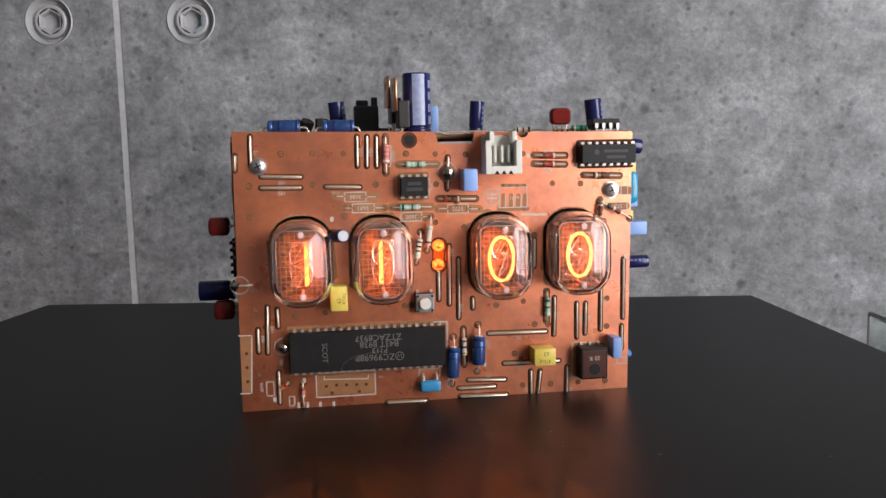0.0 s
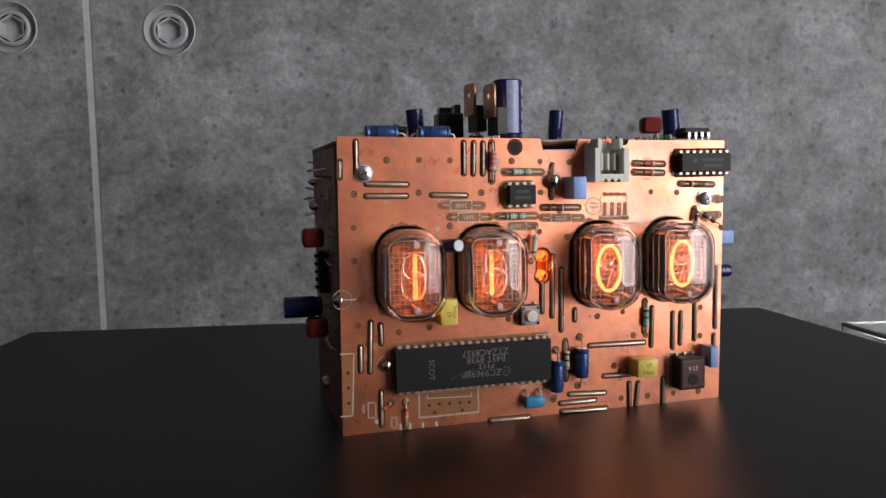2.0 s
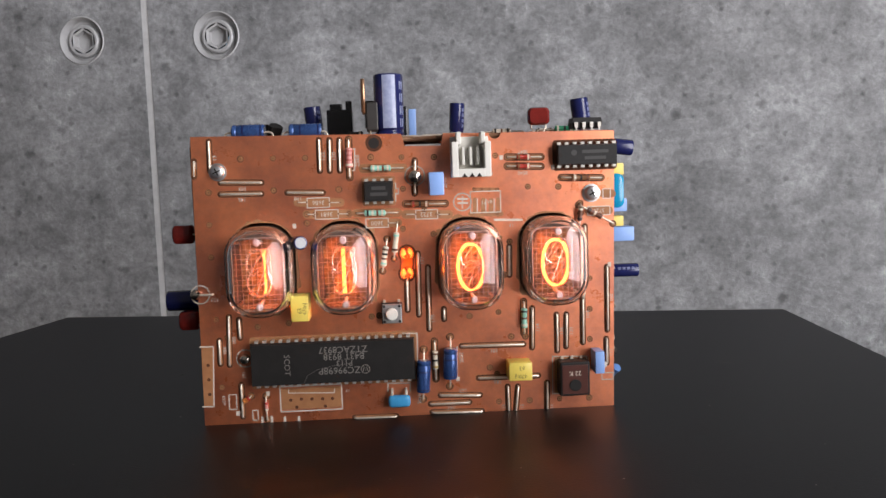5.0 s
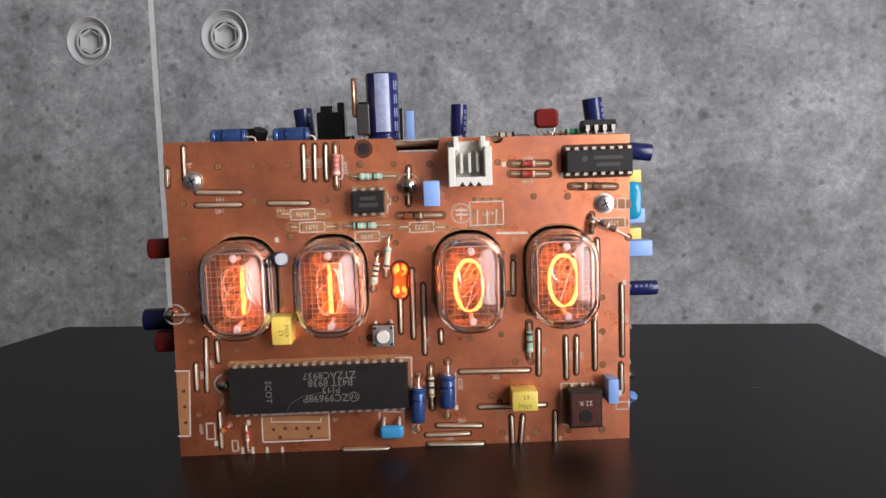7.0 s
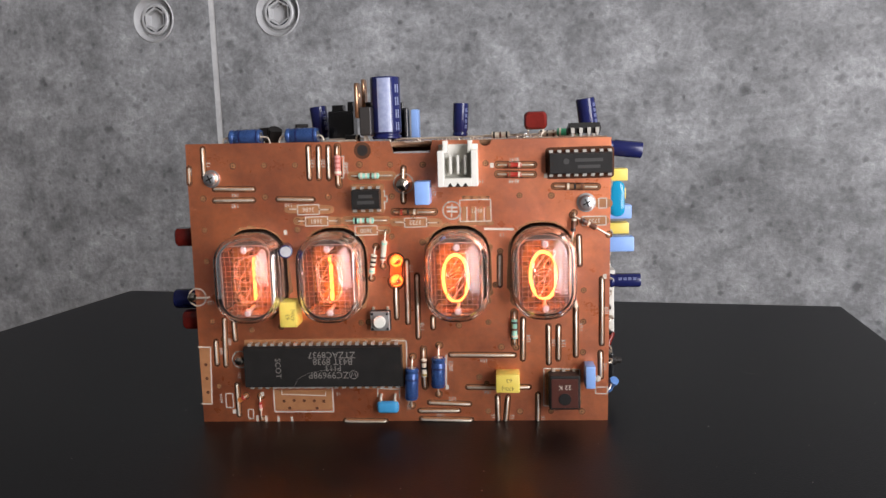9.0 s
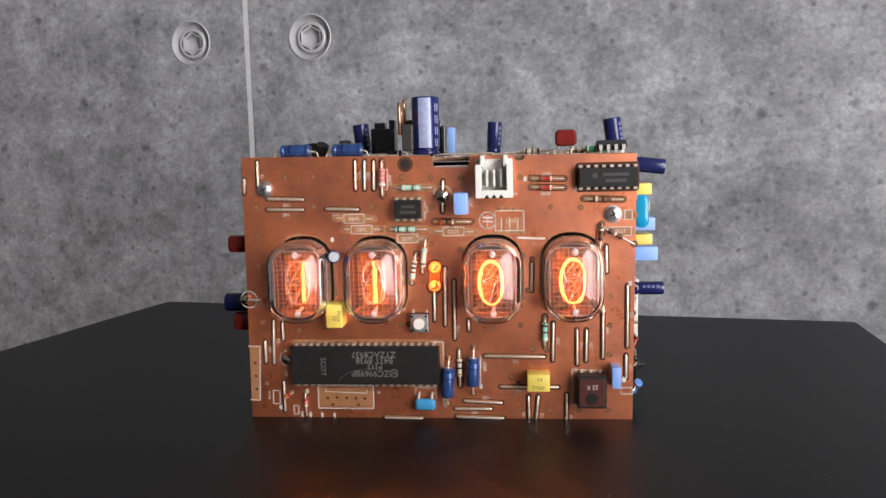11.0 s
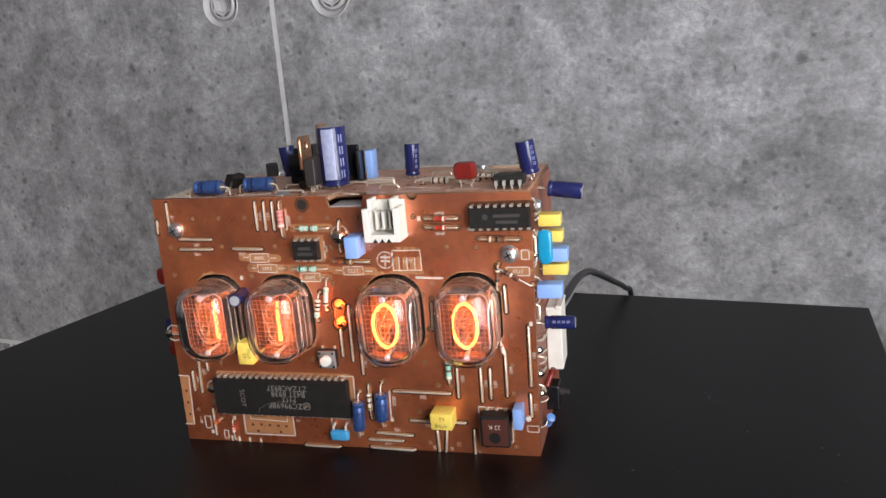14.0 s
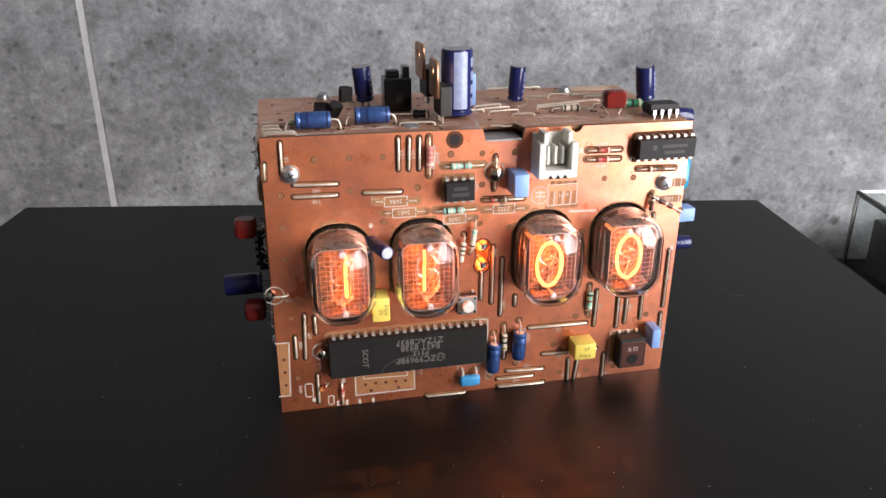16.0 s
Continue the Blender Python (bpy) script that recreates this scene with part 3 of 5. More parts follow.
def radial_cap(m, r, length, name="electrolytic_capacitor", label="dark blue sleeved electrolytic capacitor", stripe=True, legs=2.0, turn=0.0, ink=None):
    """Standing electrolytic capacitor; m gives its foot and its axis (local z)."""
    bm = bmesh.new()
    lathe(bm, [(r * 0.75, 0), (r * 0.93, 0.05), (r, 0.4), (r, 0.9), (r * 0.9, 1.4), (r * 0.9, 1.7), (r, 2.3), (r, length - 0.5), (r * 0.95, length - 0.1), (r * 0.8, length)], 28)
    ob = part(name, bm, SLEEVE, clock, label, m, True)
    bm = bmesh.new()
    lathe(bm, [(r * 0.82, length - 0.3), (r * 0.82, length - 0.05), (r * 0.78, length + 0.03)], 24)
    part("metal_top", bm, DULL_METAL, ob)
    if stripe and ink:
        bm = bmesh.new()
        rings = []
        for zz in (2.4, length * 0.5, length - 0.55):
            rings.append([((r + 0.03) * math.cos(radians(a + turn)), (r + 0.03) * math.sin(radians(a + turn)), zz) for a in range(-122, -69, 4)])
        vs = [[bm.verts.new(p) for p in ring] for ring in rings]
        for p, q in zip(vs, vs[1:]):
            for i in range(len(p) - 1):
                bm.faces.new((p[i], p[i + 1], q[i + 1], q[i]))
        part("printed_stripe", bm, STRIPE, ob, smooth="keep")
    if stripe:
        bm = bmesh.new()
        for k in range(4):
            for a in (-48, -36):
                ca, sa, zz = math.cos(radians(a + turn)), math.sin(radians(a + turn)), 2.8 + k * (length - 4) / 4
                box(bm, (r + 0.02) * ca - 0.16, (r + 0.02) * sa - 0.16, zz, (r + 0.02) * ca + 0.16, (r + 0.02) * sa + 0.16, zz + (length - 4) / 6)
        tagged(part("printed_mark", bm, ink or DIM_PRINT, ob), kind="stuff")
    bm = bmesh.new()
    for s in (-1, 1):
        sweep(bm, [(s * 0.9, 0, 0.2), (s * 0.95, 0, -legs * 0.5), (s * 1.0, 0, -legs - 0.6)], 0.25, 6)
    part("lead", bm, TIN, ob, smooth=True)
    return ob


def box_cap(m, w, hgt, deep, mat, label, legs=0.0, name="film_capacitor", soft=0.09):
    """Moulded film capacitor: foot at the origin, standing along local z."""
    bm = box(bmesh.new(), -w / 2, -hgt / 2, 0, w / 2, hgt / 2, deep, min(w, hgt, deep * 1.5) * soft, 3 if soft > 0.2 else 2)
    ob = part(name, bm, mat, clock, label, m, True)
    if legs:
        bm = bmesh.new()
        for s in (-1, 1):
            sweep(bm, [(s * w * 0.3, 0, 0.3), (s * w * 0.3, 0, -legs - 0.5)], 0.27, 6)
        part("lead", bm, TIN, ob, smooth=True)
    return ob


def letters(text, size, mat, parent, m, name="lettering", squash=1.0):
    cu = bpy.data.curves.new("lettering", "FONT")
    cu.body, cu.size, cu.extrude, cu.align_x, cu.align_y, cu.resolution_u = text, size, 0.02, "CENTER", "CENTER", 2
    ob = bpy.data.objects.new("lettering", cu)
    mesh = bpy.data.meshes.new_from_object(ob)
    bm = bmesh.new()
    bm.from_mesh(mesh)
    bpy.data.objects.remove(ob)
    bpy.data.curves.remove(cu)
    bpy.data.meshes.remove(mesh)
    bmesh.ops.scale(bm, vec=(squash, 1, 1), verts=bm.verts)
    return part(name, bm, mat, parent, m=m)


def print_text(text, x, y, size=1.7, rz=180):
    letters(text, size, SILK, front_board, at(x, y, 0.06, 0, 0, rz))


def dip(m, w, hgt, pins, label, deep=3.4, lift=0.9, end=1):
    """Dual in-line chip: local x along its length."""
    bm = bmesh.new()
    z0, z1 = lift, lift + deep
    mid = (z0 + z1) / 2
    b = 0.35
    ring = lambda s, z: [(-w / 2 + s, -hgt / 2 + s, z), (w / 2 - s, -hgt / 2 + s, z), (w / 2 - s, hgt / 2 - s, z), (-w / 2 + s, hgt / 2 - s, z)]
    loft(bm, [ring(b, z0), ring(0, mid), ring(b, z1)])
    ob = part("chip", bm, EPOXY, clock, label, m)
    bm = bmesh.new()
    lathe(bm, [(1.0 if w > 30 else 0.6, z1 - 0.02), (1.0 if w > 30 else 0.6, z1 + 0.012)], 16, centre=(end * (w / 2 - (1.6 if w > 30 else 1.0)), 0, 0))
    part("notch", bm, HOLE, ob)
    for i in range(pins):
        for s in (-1, 1):
            x = (i - (pins - 1) / 2) * 2.54 * min(1, (w - 1.6) / ((pins - 1) * 2.54))
            bm = bmesh.new()
            y0 = s * (hgt / 2 - 0.1)
            box(bm, x - 0.55, min(y0, y0 + s * 0.75), mid - 0.14, x + 0.55, max(y0, y0 + s * 0.75), mid + 0.14)
            box(bm, x - 0.55, min(y0 + s * 0.55, y0 + s * 0.85), mid - 1.5, x + 0.55, max(y0 + s * 0.55, y0 + s * 0.85), mid + 0.1)
            box(bm, x - 0.28, min(y0 + s * 0.57, y0 + s * 0.83), -0.5, x + 0.28, max(y0 + s * 0.57, y0 + s * 0.83), mid - 1.4)
            part("pin", bm, PIN, ob)
    return ob


def screw(m, r, h):
    bm = bmesh.new()
    lathe(bm, [(r * 1.25, 0), (r * 1.25, 0.35), (r, 0.4), (r, h * 0.55), (r * 0.85, h * 0.85), (r * 0.5, h)], 24)
    ob = part("screw", bm, STEEL, clock, "zinc-plated cross-head screw", m, True)
    bm = bmesh.new()
    box(bm, -r * 0.55, -0.22, h * 0.7, r * 0.55, 0.22, h + 0.03)
    box(bm, -0.22, -r * 0.55, h * 0.7, 0.22, r * 0.55, h + 0.03)
    part("cross_recess", bm, HOLE, ob, m=at(0, 0, 0, 0, 0, 25))
    return ob


def smooth_path(pts, n=8):
    """Points on a smooth curve through the given ones."""
    pts = [Vector(p) for p in pts]
    out = []
    for i in range(len(pts) - 1):
        p0, p1, p2, p3 = pts[max(i - 1, 0)], pts[i], pts[i + 1], pts[min(i + 2, len(pts) - 1)]
        for k in range(n):
            t = k / n
            out.append(0.5 * ((2 * p1) + (p2 - p0) * t + (2 * p0 - 5 * p1 + 4 * p2 - p3) * t * t + (3 * p1 - p0 - 3 * p2 + p3) * t ** 3))
    return out + [pts[-1]]


# ---- digit tubes ----
STROKES = {
    "2": lambda: [(-4 + 0.3, 4.2), (-2.6, 6.8), (0, 7.6), (2.8, 6.6), (3.8, 4.4), (3.0, 1.8), (0, -2), (-3, -5.2), (-3.9, -7.5), (3.9, -7.5)],
    "3": lambda: [(-3.4, 7.4), (3.4, 7.4), (0.2, 2.0), (2.8, 0.6), (3.8, -2.6), (2.8, -6.2), (0, -7.6), (-3.6, -5.6)],
    "4": lambda: [(2.2, -7.5), (2.2, 7.5), (-4, -3), (4, -3)],
    "6": lambda: [(2.2, 7.6), (-1.6, 2.6), (-3.6, -1.6), (-3.2, -5.6), (0, -7.6), (3.2, -5.8), (3.8, -3), (2.6, -0.2), (0, 0.6), (-3, -1)],
    "0": lambda: [(4.1 * math.sin(a), 7.5 * math.cos(a)) for a in [k * 0.42 for k in range(16)]],
    "5": lambda: [(3.6, 7.4), (-2.6, 7.4), (-3.2, 0.6), (0, 1.9), (3.0, 0.6), (3.9, -2.6), (2.8, -6.0), (0, -7.6), (-3.6, -5.8)],
    "7": lambda: [(-3.8, 7.4), (3.8, 7.4), (1.2, 0.4), (-1.4, -7.6)],
    "8": lambda: [(3.4 * math.sin(a) * (1 + 0.2 * (a > math.pi)), 7.4 * math.cos(a)) for a in [0.1 + k * 0.4 for k in range(16)]],
    "9": lambda: [(-2.4, -7.6), (1.6, -2.4), (3.6, 2.0), (3.2, 5.6), (0, 7.6), (-3.2, 5.8), (-3.8, 3), (-2.6, 0.4), (0, -0.4), (3, 1)],
}


def nixie(x, z, digit, offset):
    t = new("nixie_tube")
    t.empty_display_size = 0.01
    t.parent, t.matrix_basis = clock, FRONT @ at(x, z, 0)
    tagged(t, "clear glass digit tube glowing orange with the digit " + digit)
    W, H, R = 19.8, 27.8, 8.6
    prof = [(-9, 1.0), (10.5, 1.0), (12.1, 0.985), (13.2, 0.94), (14.0, 0.87), (14.6, 0.79), (15.1, 0.707), (15.54, 0.61), (15.9, 0.505), (16.12, 0.4), (16.27, 0.3), (16.38, 0.1)]
    ring = lambda k, d, s: [(a, b + 0.5, d) for a, b in rounded(W * k - s, H - W * (1 - k) - s, max(R * k - s / 2, 0.3), 7)]
    bm = bmesh.new()
    loft(bm, [ring(k, d, 0) for d, k in prof], False, True)
    inner = [ring(k, d - 0.8 * (i > 1), 2.7 if k > 0.35 else 0.6) for i, (d, k) in enumerate(prof)]
    loft(bm, [r[::-1] for r in inner], False, True)
    g = part("envelope", bm, GLASS, t, "clear glass envelope", smooth="keep")
    g.visible_shadow = False
    # dark getter film inside the upper end
    bm = bmesh.new()
    arc = [(8.75 * math.cos(radians(k)), 6.0 + 7.4 * math.sin(radians(k))) for k in range(14, 167, 8)]
    vs = [[bm.verts.new((a * (1 - 0.004 * i * i), b - 0.02 * i * i + 0.25 * math.sin(3 * a + i), d)) for a, b in arc] for i, d in enumerate((-7, -4.5, -2, 0.5, 2.6, 4.4))]
    for p, q in zip(vs, vs[1:]):
        for i in range(len(p) - 1):
            bm.faces.new((p[i], p[i + 1], q[i + 1], q[i]))
    part("getter_film", bm, GETTER, t, "dark silvery getter film", smooth=True)
    part("tube_base", box(bmesh.new(), -8.6, -13, -9, 8.6, 13, -7.5, 2), TUBE_BACK, t)
    bm = bmesh.new()
    pack = rounded(15.2, 22.0, 3.0, 5)
    loft(bm, [[(a * k, b * k, d) for a, b in pack] for k, d in ((0.98, 2.4), (1.0, 2.6), (1.0, 3.4), (0.96, 3.5))])
    part("back_plate", bm, TUBE_PLATE, t)
    bm = plate(rounded(17.4, 27.0, 7.4), [circle(0, 9.9, 1.2), circle(0, -9.9, 1.2)], 0.4)
    part("mica_spacer", bm, MICA, t, "brownish mica spacer", at(0, 0, 2.0))
    # sheets added to darken the glass flanks; upright wires stand for light streaks there
    for s in (-1, 1):
        part("side_screen", box(bmesh.new(), s * 7.5 - 0.1, -9.6, -6.5, s * 7.5 + 0.1, 9.6, 10.9), FLANK_DARK, t)
        for d in (1.0, 5.2, 8.6):
            part("streak_wire", lathe_mesh([(0.2, -10.5), (0.2, 10.5)], 8), CATHODE, t, m=at(s * 8.0, 0, d, 90))
    # mica-coloured ends added to the electrode pack, blocking its glow above and below
    for s in (-1, 1):
        part("end_screen", box(bmesh.new(), -7.2, s * 11.0 - 0.15, 2.6, 7.2, s * 11.0 + 0.15, 10.6), MICA, t)
    # front mesh with its rim
    bm = bmesh.new()
    sweep(bm, [(a, b, 11.2) for a, b in rounded(15.4, 22.4, 3.4, 5)], 0.15, 6, closed=True)
    part("mesh_rim", bm, ANODE, t, smooth=True)
    bm = bmesh.new()
    for i in range(-4, 5):
        xx = i * 1.64 + random.uniform(-0.12, 0.12)
        hh = 11.1 - max(0, abs(xx) - 4.6) * 0.9
        box(bm, xx - 0.05, -hh, 11.15, xx + 0.05, hh, 11.24)
    for i in range(-6, 7):
        yy = i * 1.58 + random.uniform(-0.14, 0.14)
        ww = 7.6 - max(0, abs(yy) - 8.2) * 0.9
        box(bm, -ww, yy - 0.05, 11.15, ww, yy + 0.05, 11.24)
    part("anode_mesh", bm, ANODE, t, "fine wire mesh")
    # unlit digits, stacked behind one another
    for i, (n, pts) in enumerate(STROKES.items()):
        bm = bmesh.new()
        sweep(bm, smooth_path([(a * 0.98, b, 0) for a, b in pts()], 4), 0.12, 5)
        part("unlit_digit", bm, CATHODE, t, m=at(0.1, 0, (3.9 if digit == "0" else 5.9) + i * 0.56), smooth=True)
    bm = bmesh.new()
    if digit == "0":
        loop = lambda k, d: [((4.2 + k) * math.cos(a), (7.5 + k) * math.sin(a), d) for a in [2 * math.pi * j / 48 for j in range(48)]]
        loft(bm, [loop(0.46, -0.15), loop(0.46, 0.15), loop(-0.46, 0.15), loop(-0.46, -0.15), loop(0.46, -0.15)], False, False)
    else:
        loft(bm, [[(-0.62, -7.2, d), (0.62, -7.2, d), (0.5, 7.4, d), (-0.5, 7.4, d)] for d in (-0.15, 0.15)])
    part("lit_digit", bm, GLOW, t, "glowing orange digit", at(offset, 0, 8.6 if digit == "0" else 5.2))
    for s in (-1, 1):
        bm = bmesh.new()
        lathe(bm, [(0.6, 2.6), (0.6, 11.2), (1.1, 11.3), (1.15, 11.9), (0.8, 12.4), (0.3, 12.5)], 16, centre=(0.2, s * 9.9, 0))
        part("ceramic_post", bm, CERAMIC, t, smooth=True)
    return t


for (x, z), d, off in zip(TUBES, "1100", (1.5, -0.3, -0.4, -0.2)):
    nixie(x, z, d, off)
    # the glowing gas round the lit digit
    for dz in (-4.6, 4.6):
        lamp("tube_glow", "POINT", 0.0128, (1.0, 0.19, 0.010), FRONT @ at(x + off, z + dz, 7.4), 0.0)

# colon: two small neon lamps in the cut-out
for x, y in COLON:
    bm = bmesh.new()
    lathe(bm, [(1.5, -5), (1.9, -4.4), (1.95, -0.6), (1.6, 0.7), (0.9, 1.4), (0.3, 1.6)], 20)
    g = part("neon_lamp", bm, GLASS, clock, "small glowing neon lamp of the colon", FRONT @ at(x, y, 0), True)
    g.visible_shadow = False
    bm = bmesh.new()
    for s, top in ((-0.55, -0.5), (0.55, -1.3)):
        lathe(bm, [(0.28, -3.8), (0.42, -3.2), (0.44, top - 0.5), (0.2, top)], 12, centre=(s, 0.1 * s, 0))
    part("electrode", bm, NEON, g, "glowing orange electrodes", smooth=True)
lamp("colon_glow", "POINT", 0.0055, (1.0, 0.17, 0.02), FRONT @ at((COLON[0][0] + COLON[1][0]) / 2, (COLON[0][1] + COLON[1][1]) / 2, 0.2), 0.0)
part("lamp_holder", box(bmesh.new(), COLON[0][0] - 4, COLON[1][1] - 5, -6.5, COLON[0][0] + 4, COLON[0][1] + 5, -5.2, 0.3), BARE, clock, "tan laminate strip behind the colon", FRONT)
band(ETCHED["front"], [(x, y) for x, y in colon_outline()], 0.5, 0.05, True)

# ---- front board: wire links ----
jumper(FRONT, -60.5, 90.8, -60.6, 81.7)
jumper(FRONT, -57.6, 77.9, -44.9, 77.5)
jumper(FRONT, -57.8, 74.2, -45.1, 74.0)
jumper(FRONT, -37.0, 74.1, -25.8, 73.7)
jumper(FRONT, -26.3, 90.3, -26.4, 80.6)
jumper(FRONT, -23.0, 90.2, -23.3, 80.5)
jumper(FRONT, -19.9, 90.1, -20.1, 80.4)
jumper(FRONT, -0.2, 44.6, -0.3, 34.9)
jumper(FRONT, 3.6, 53.2, 3.3, 33.2)
jumper(FRONT, 6.7, 48.6, 6.5, 28.3)
jumper(FRONT, -57.4, 35.1, -58.0, 19.5)
jumper(FRONT, -54.3, 34.1, -54.2, 28.2)
jumper(FRONT, -60.8, 27.6, -60.9, 20.0)
jumper(FRONT, -54.7, 12.9, -54.7, 2.3)
jumper(FRONT, 11.4, 34.8, 11.4, 31.4)
jumper(FRONT, 16.8, 22.3, 37.2, 22.0)
jumper(FRONT, 22.1, 11.4, 41.8, 11.3)
jumper(FRONT, 9.4, 6.3, 22.4, 5.7)
jumper(FRONT, 6.1, 3.5, 18.8, 3.5)
jumper(FRONT, 6.5, 0.7, 22.9, 0.3, h=0.9)
jumper(FRONT, -18.8, 0.2, -5.3, -0.0, h=0.9)
jumper(FRONT, 31.6, 8.1, 31.7, 0.1)
jumper(FRONT, 35.0, 8.0, 34.1, 0.0)
jumper(FRONT, 44.7, 8.8, 44.5, -0.1)
jumper(FRONT, 40.3, 33.8, 40.0, 20.7)
jumper(FRONT, 48.3, 31.4, 48.3, 19.3)
jumper(FRONT, 51.5, 31.3, 51.3, 20.6)
jumper(FRONT, 57.0, 37.4, 56.9, 21.7)
jumper(FRONT, 58.1, 60.0, 58.3, 51.2)
jumper(FRONT, 65.2, 46.4, 65.1, 25.5)
jumper(FRONT, 64.7, 22.6, 64.8, 14.5)
jumper(FRONT, -65.5, 84.8, -65.7, 80.0, h=0.2, r=0.2)
jumper(FRONT, 33.3, 54.3, 33.1, 45.0)

# ---- front board: resistors and diodes ----
resistor(FRONT, -17.0, 90.2, -17.1, 78.1, 0.48, 6.4, 1.15, [R_PINK, R_PINK_DARK, R_PINK_DARK, R_PINK_DARK, R_CREAM], dark=True, label="pink banded resistor")
resistor(FRONT, -12.9, 80.9, -0.1, 80.7, 0.44, 6.6, 1.0, [R_GREEN, R_CREAM, R_CREAM, R_BROWN, R_CREAM], label="pale green banded resistor")
resistor(FRONT, -15.5, 66.8, -2.3, 66.6, 0.45, 6.8, 1.0, [R_GREEN, R_BLACK, R_CREAM, R_BROWN, R_CREAM], label="pale green banded resistor")
resistor(FRONT, 0.2, 69.2, 12.9, 68.9, 0.36, 6.0, 0.9, [R_AMBER, R_RED, R_BLACK, R_CREAM], dark=True, label="glass diode with dark bands")
resistor(FRONT, 33.4, 83.1, 44.3, 82.8, 0.46, 4.4, 0.85, [R_RED, R_AMBER, R_CREAM], dark=True, label="red glass diode")
resistor(FRONT, 33.3, 80.2, 44.2, 79.8, 0.46, 4.4, 0.85, [R_RED, R_AMBER, R_CREAM], dark=True, label="red glass diode")
resistor(FRONT, 50.7, 76.0, 63.8, 75.5, 0.47, 6.0, 0.95, [R_AMBER, R_CREAM, R_BLACK, R_BROWN], dark=True, label="small banded resistor")
resistor(FRONT, 56.2, 66.9, 67.4, 60.5, 0.42, 5.6, 0.9, [R_BROWN, R_BLACK, R_CREAM, R_BROWN], h=2.2, label="brown resistor set aslant")
resistor(FRONT, 56.7, 67.5, 55.9, 58.9, 0.40, 4.6, 0.8, [R_BROWN, R_CREAM, R_BLACK], h=1.6, label="brown resistor")
resistor(FRONT, -6.1, 58.2, -7.9, 47.9, 0.52, 6.6, 1.0, [R_CREAM, R_BROWN, R_BLACK, R_BROWN, R_GREEN], h=2.0, label="cream banded resistor")
resistor(FRONT, -2.6, 63.4, -4.1, 51.8, 0.54, 6.6, 1.0, [R_CREAM, R_GREEN, R_CREAM, R_BROWN], h=2.0, label="cream banded resistor")
resistor(FRONT, 37.5, 36.1, 37.4, 25.6, 0.50, 6.6, 1.05, [R_GREEN, R_BLACK, R_BROWN, R_CREAM], dark=True, label="green banded resistor")
resistor(FRONT, 8.0, 24.4, 8.1, 11.7, 0.48, 6.2, 1.0, [R_CREAM, R_BROWN, R_BLACK, R_GOLD], dark=True, label="cream banded resistor")
resistor(FRONT, 56.1, 42.2, 57.2, 36.4, 0.5, 3.2, 0.7, [R_CREAM, R_PINK, R_CREAM], h=2.2, gap=False, label="small pale resistor")
resistor(FRONT, -47.0, 8.8, -46.9, 0.9, 0.4, 3.0, 0.6, [R_PINK, R_RED, R_CREAM], h=1.0, label="small pink part")
resistor(FRONT, -51.8, 9.0, -54.4, 7.4, 0.5, 2.0, 0.8, [R_ORANGE, R_RED, R_ORANGE], h=1.2, label="small orange part")

# ---- front board: capacitors ----
axial_cap(FRONT, 4.4, 21.8, 3.6, 5.3, 0.50, 10.4, 2.2)
axial_cap(FRONT, 13.1, 25.5, 12.5, 9.1, 0.50, 9.8, 2.3)
ob = box_cap(FRONT @ at(-34.0, 37.9, 0), 5.6, 8.2, 7.6, YELLOW, "yellow moulded film capacitor", 0)
letters("63", 1.9, OLIVE, ob, at(0, -0.6, 7.62, 0, 0, 90))
letters("470nJ", 1.7, OLIVE, ob, at(1.6, 0, 7.62, 0, 0, 90))
ob = box_cap(FRONT @ at(35.0, 14.5, 0), 7.6, 6.0, 7.0, YELLOW, "yellow moulded film capacitor", 0)
letters("63", 1.9, OLIVE, ob, at(0.4, 1.2, 7.02, 0, 0, 180))
letters("470nJ", 1.8, OLIVE, ob, at(0, -1.4, 7.02, 0, 0, 180))
box_cap(FRONT @ at(10.0, 75.4, 0), 4.6, 7.2, 8.0, PALE_BLUE, "pale blue moulded film capacitor", 0)
box_cap(FRONT @ at(60.9, 16.2, 0), 3.0, 7.2, 6.5, PALE_BLUE, "pale blue moulded film capacitor", 0)
ob = box_cap(FRONT @ at(-4.1, 5.6, 0.9), 7.2, 4.0, 2.6, SKY_BLUE, "blue dipped capacitor lying on the board", 0, soft=0.3)
bm = bmesh.new()
for s in (-2.3, 2.3):
    sweep(bm, [(s, 1.6, 1.2), (s, 2.8, 1.1), (s, 3.4, 0.2), (s, 3.5, -1.2)], 0.45, 8)
part("lead", bm, SILK, ob, smooth=True)
radial_cap(FRONT @ at(-35.4, 58.0, 0, -4, 15, 0), 2.1, 12.8, label="small dark electrolytic capacitor with a bare top", stripe=False, legs=0.5)
ob = part("round_coil", lathe_mesh([(1.2, 0.2), (2.1, 0.6), (2.3, 1.6), (1.9, 2.8), (0.9, 3.5), (0.2, 3.6)]), CHROME, clock, "shiny metal bead on a wire", FRONT @ at(3.5, 77.8, 0), True)
jumper(FRONT, 3.7, 83.0, 3.3, 72.4, h=1.4, r=0.35)
ob = part("round_coil", lathe_mesh([(0.8, 0.2), (1.6, 0.6), (1.7, 1.4), (1.3, 2.2), (0.3, 2.6)]), CHROME, clock, "shiny metal bead", FRONT @ at(-52.9, 21.4, 0), True)
ob = part("round_coil", lathe_mesh([(0.7, 0.2), (1.5, 0.5), (1.6, 1.2), (1.1, 1.9), (0.3, 2.1)]), CHROME, clock, "shiny metal bead", FRONT @ at(-67.3, 42.7, 0), True)
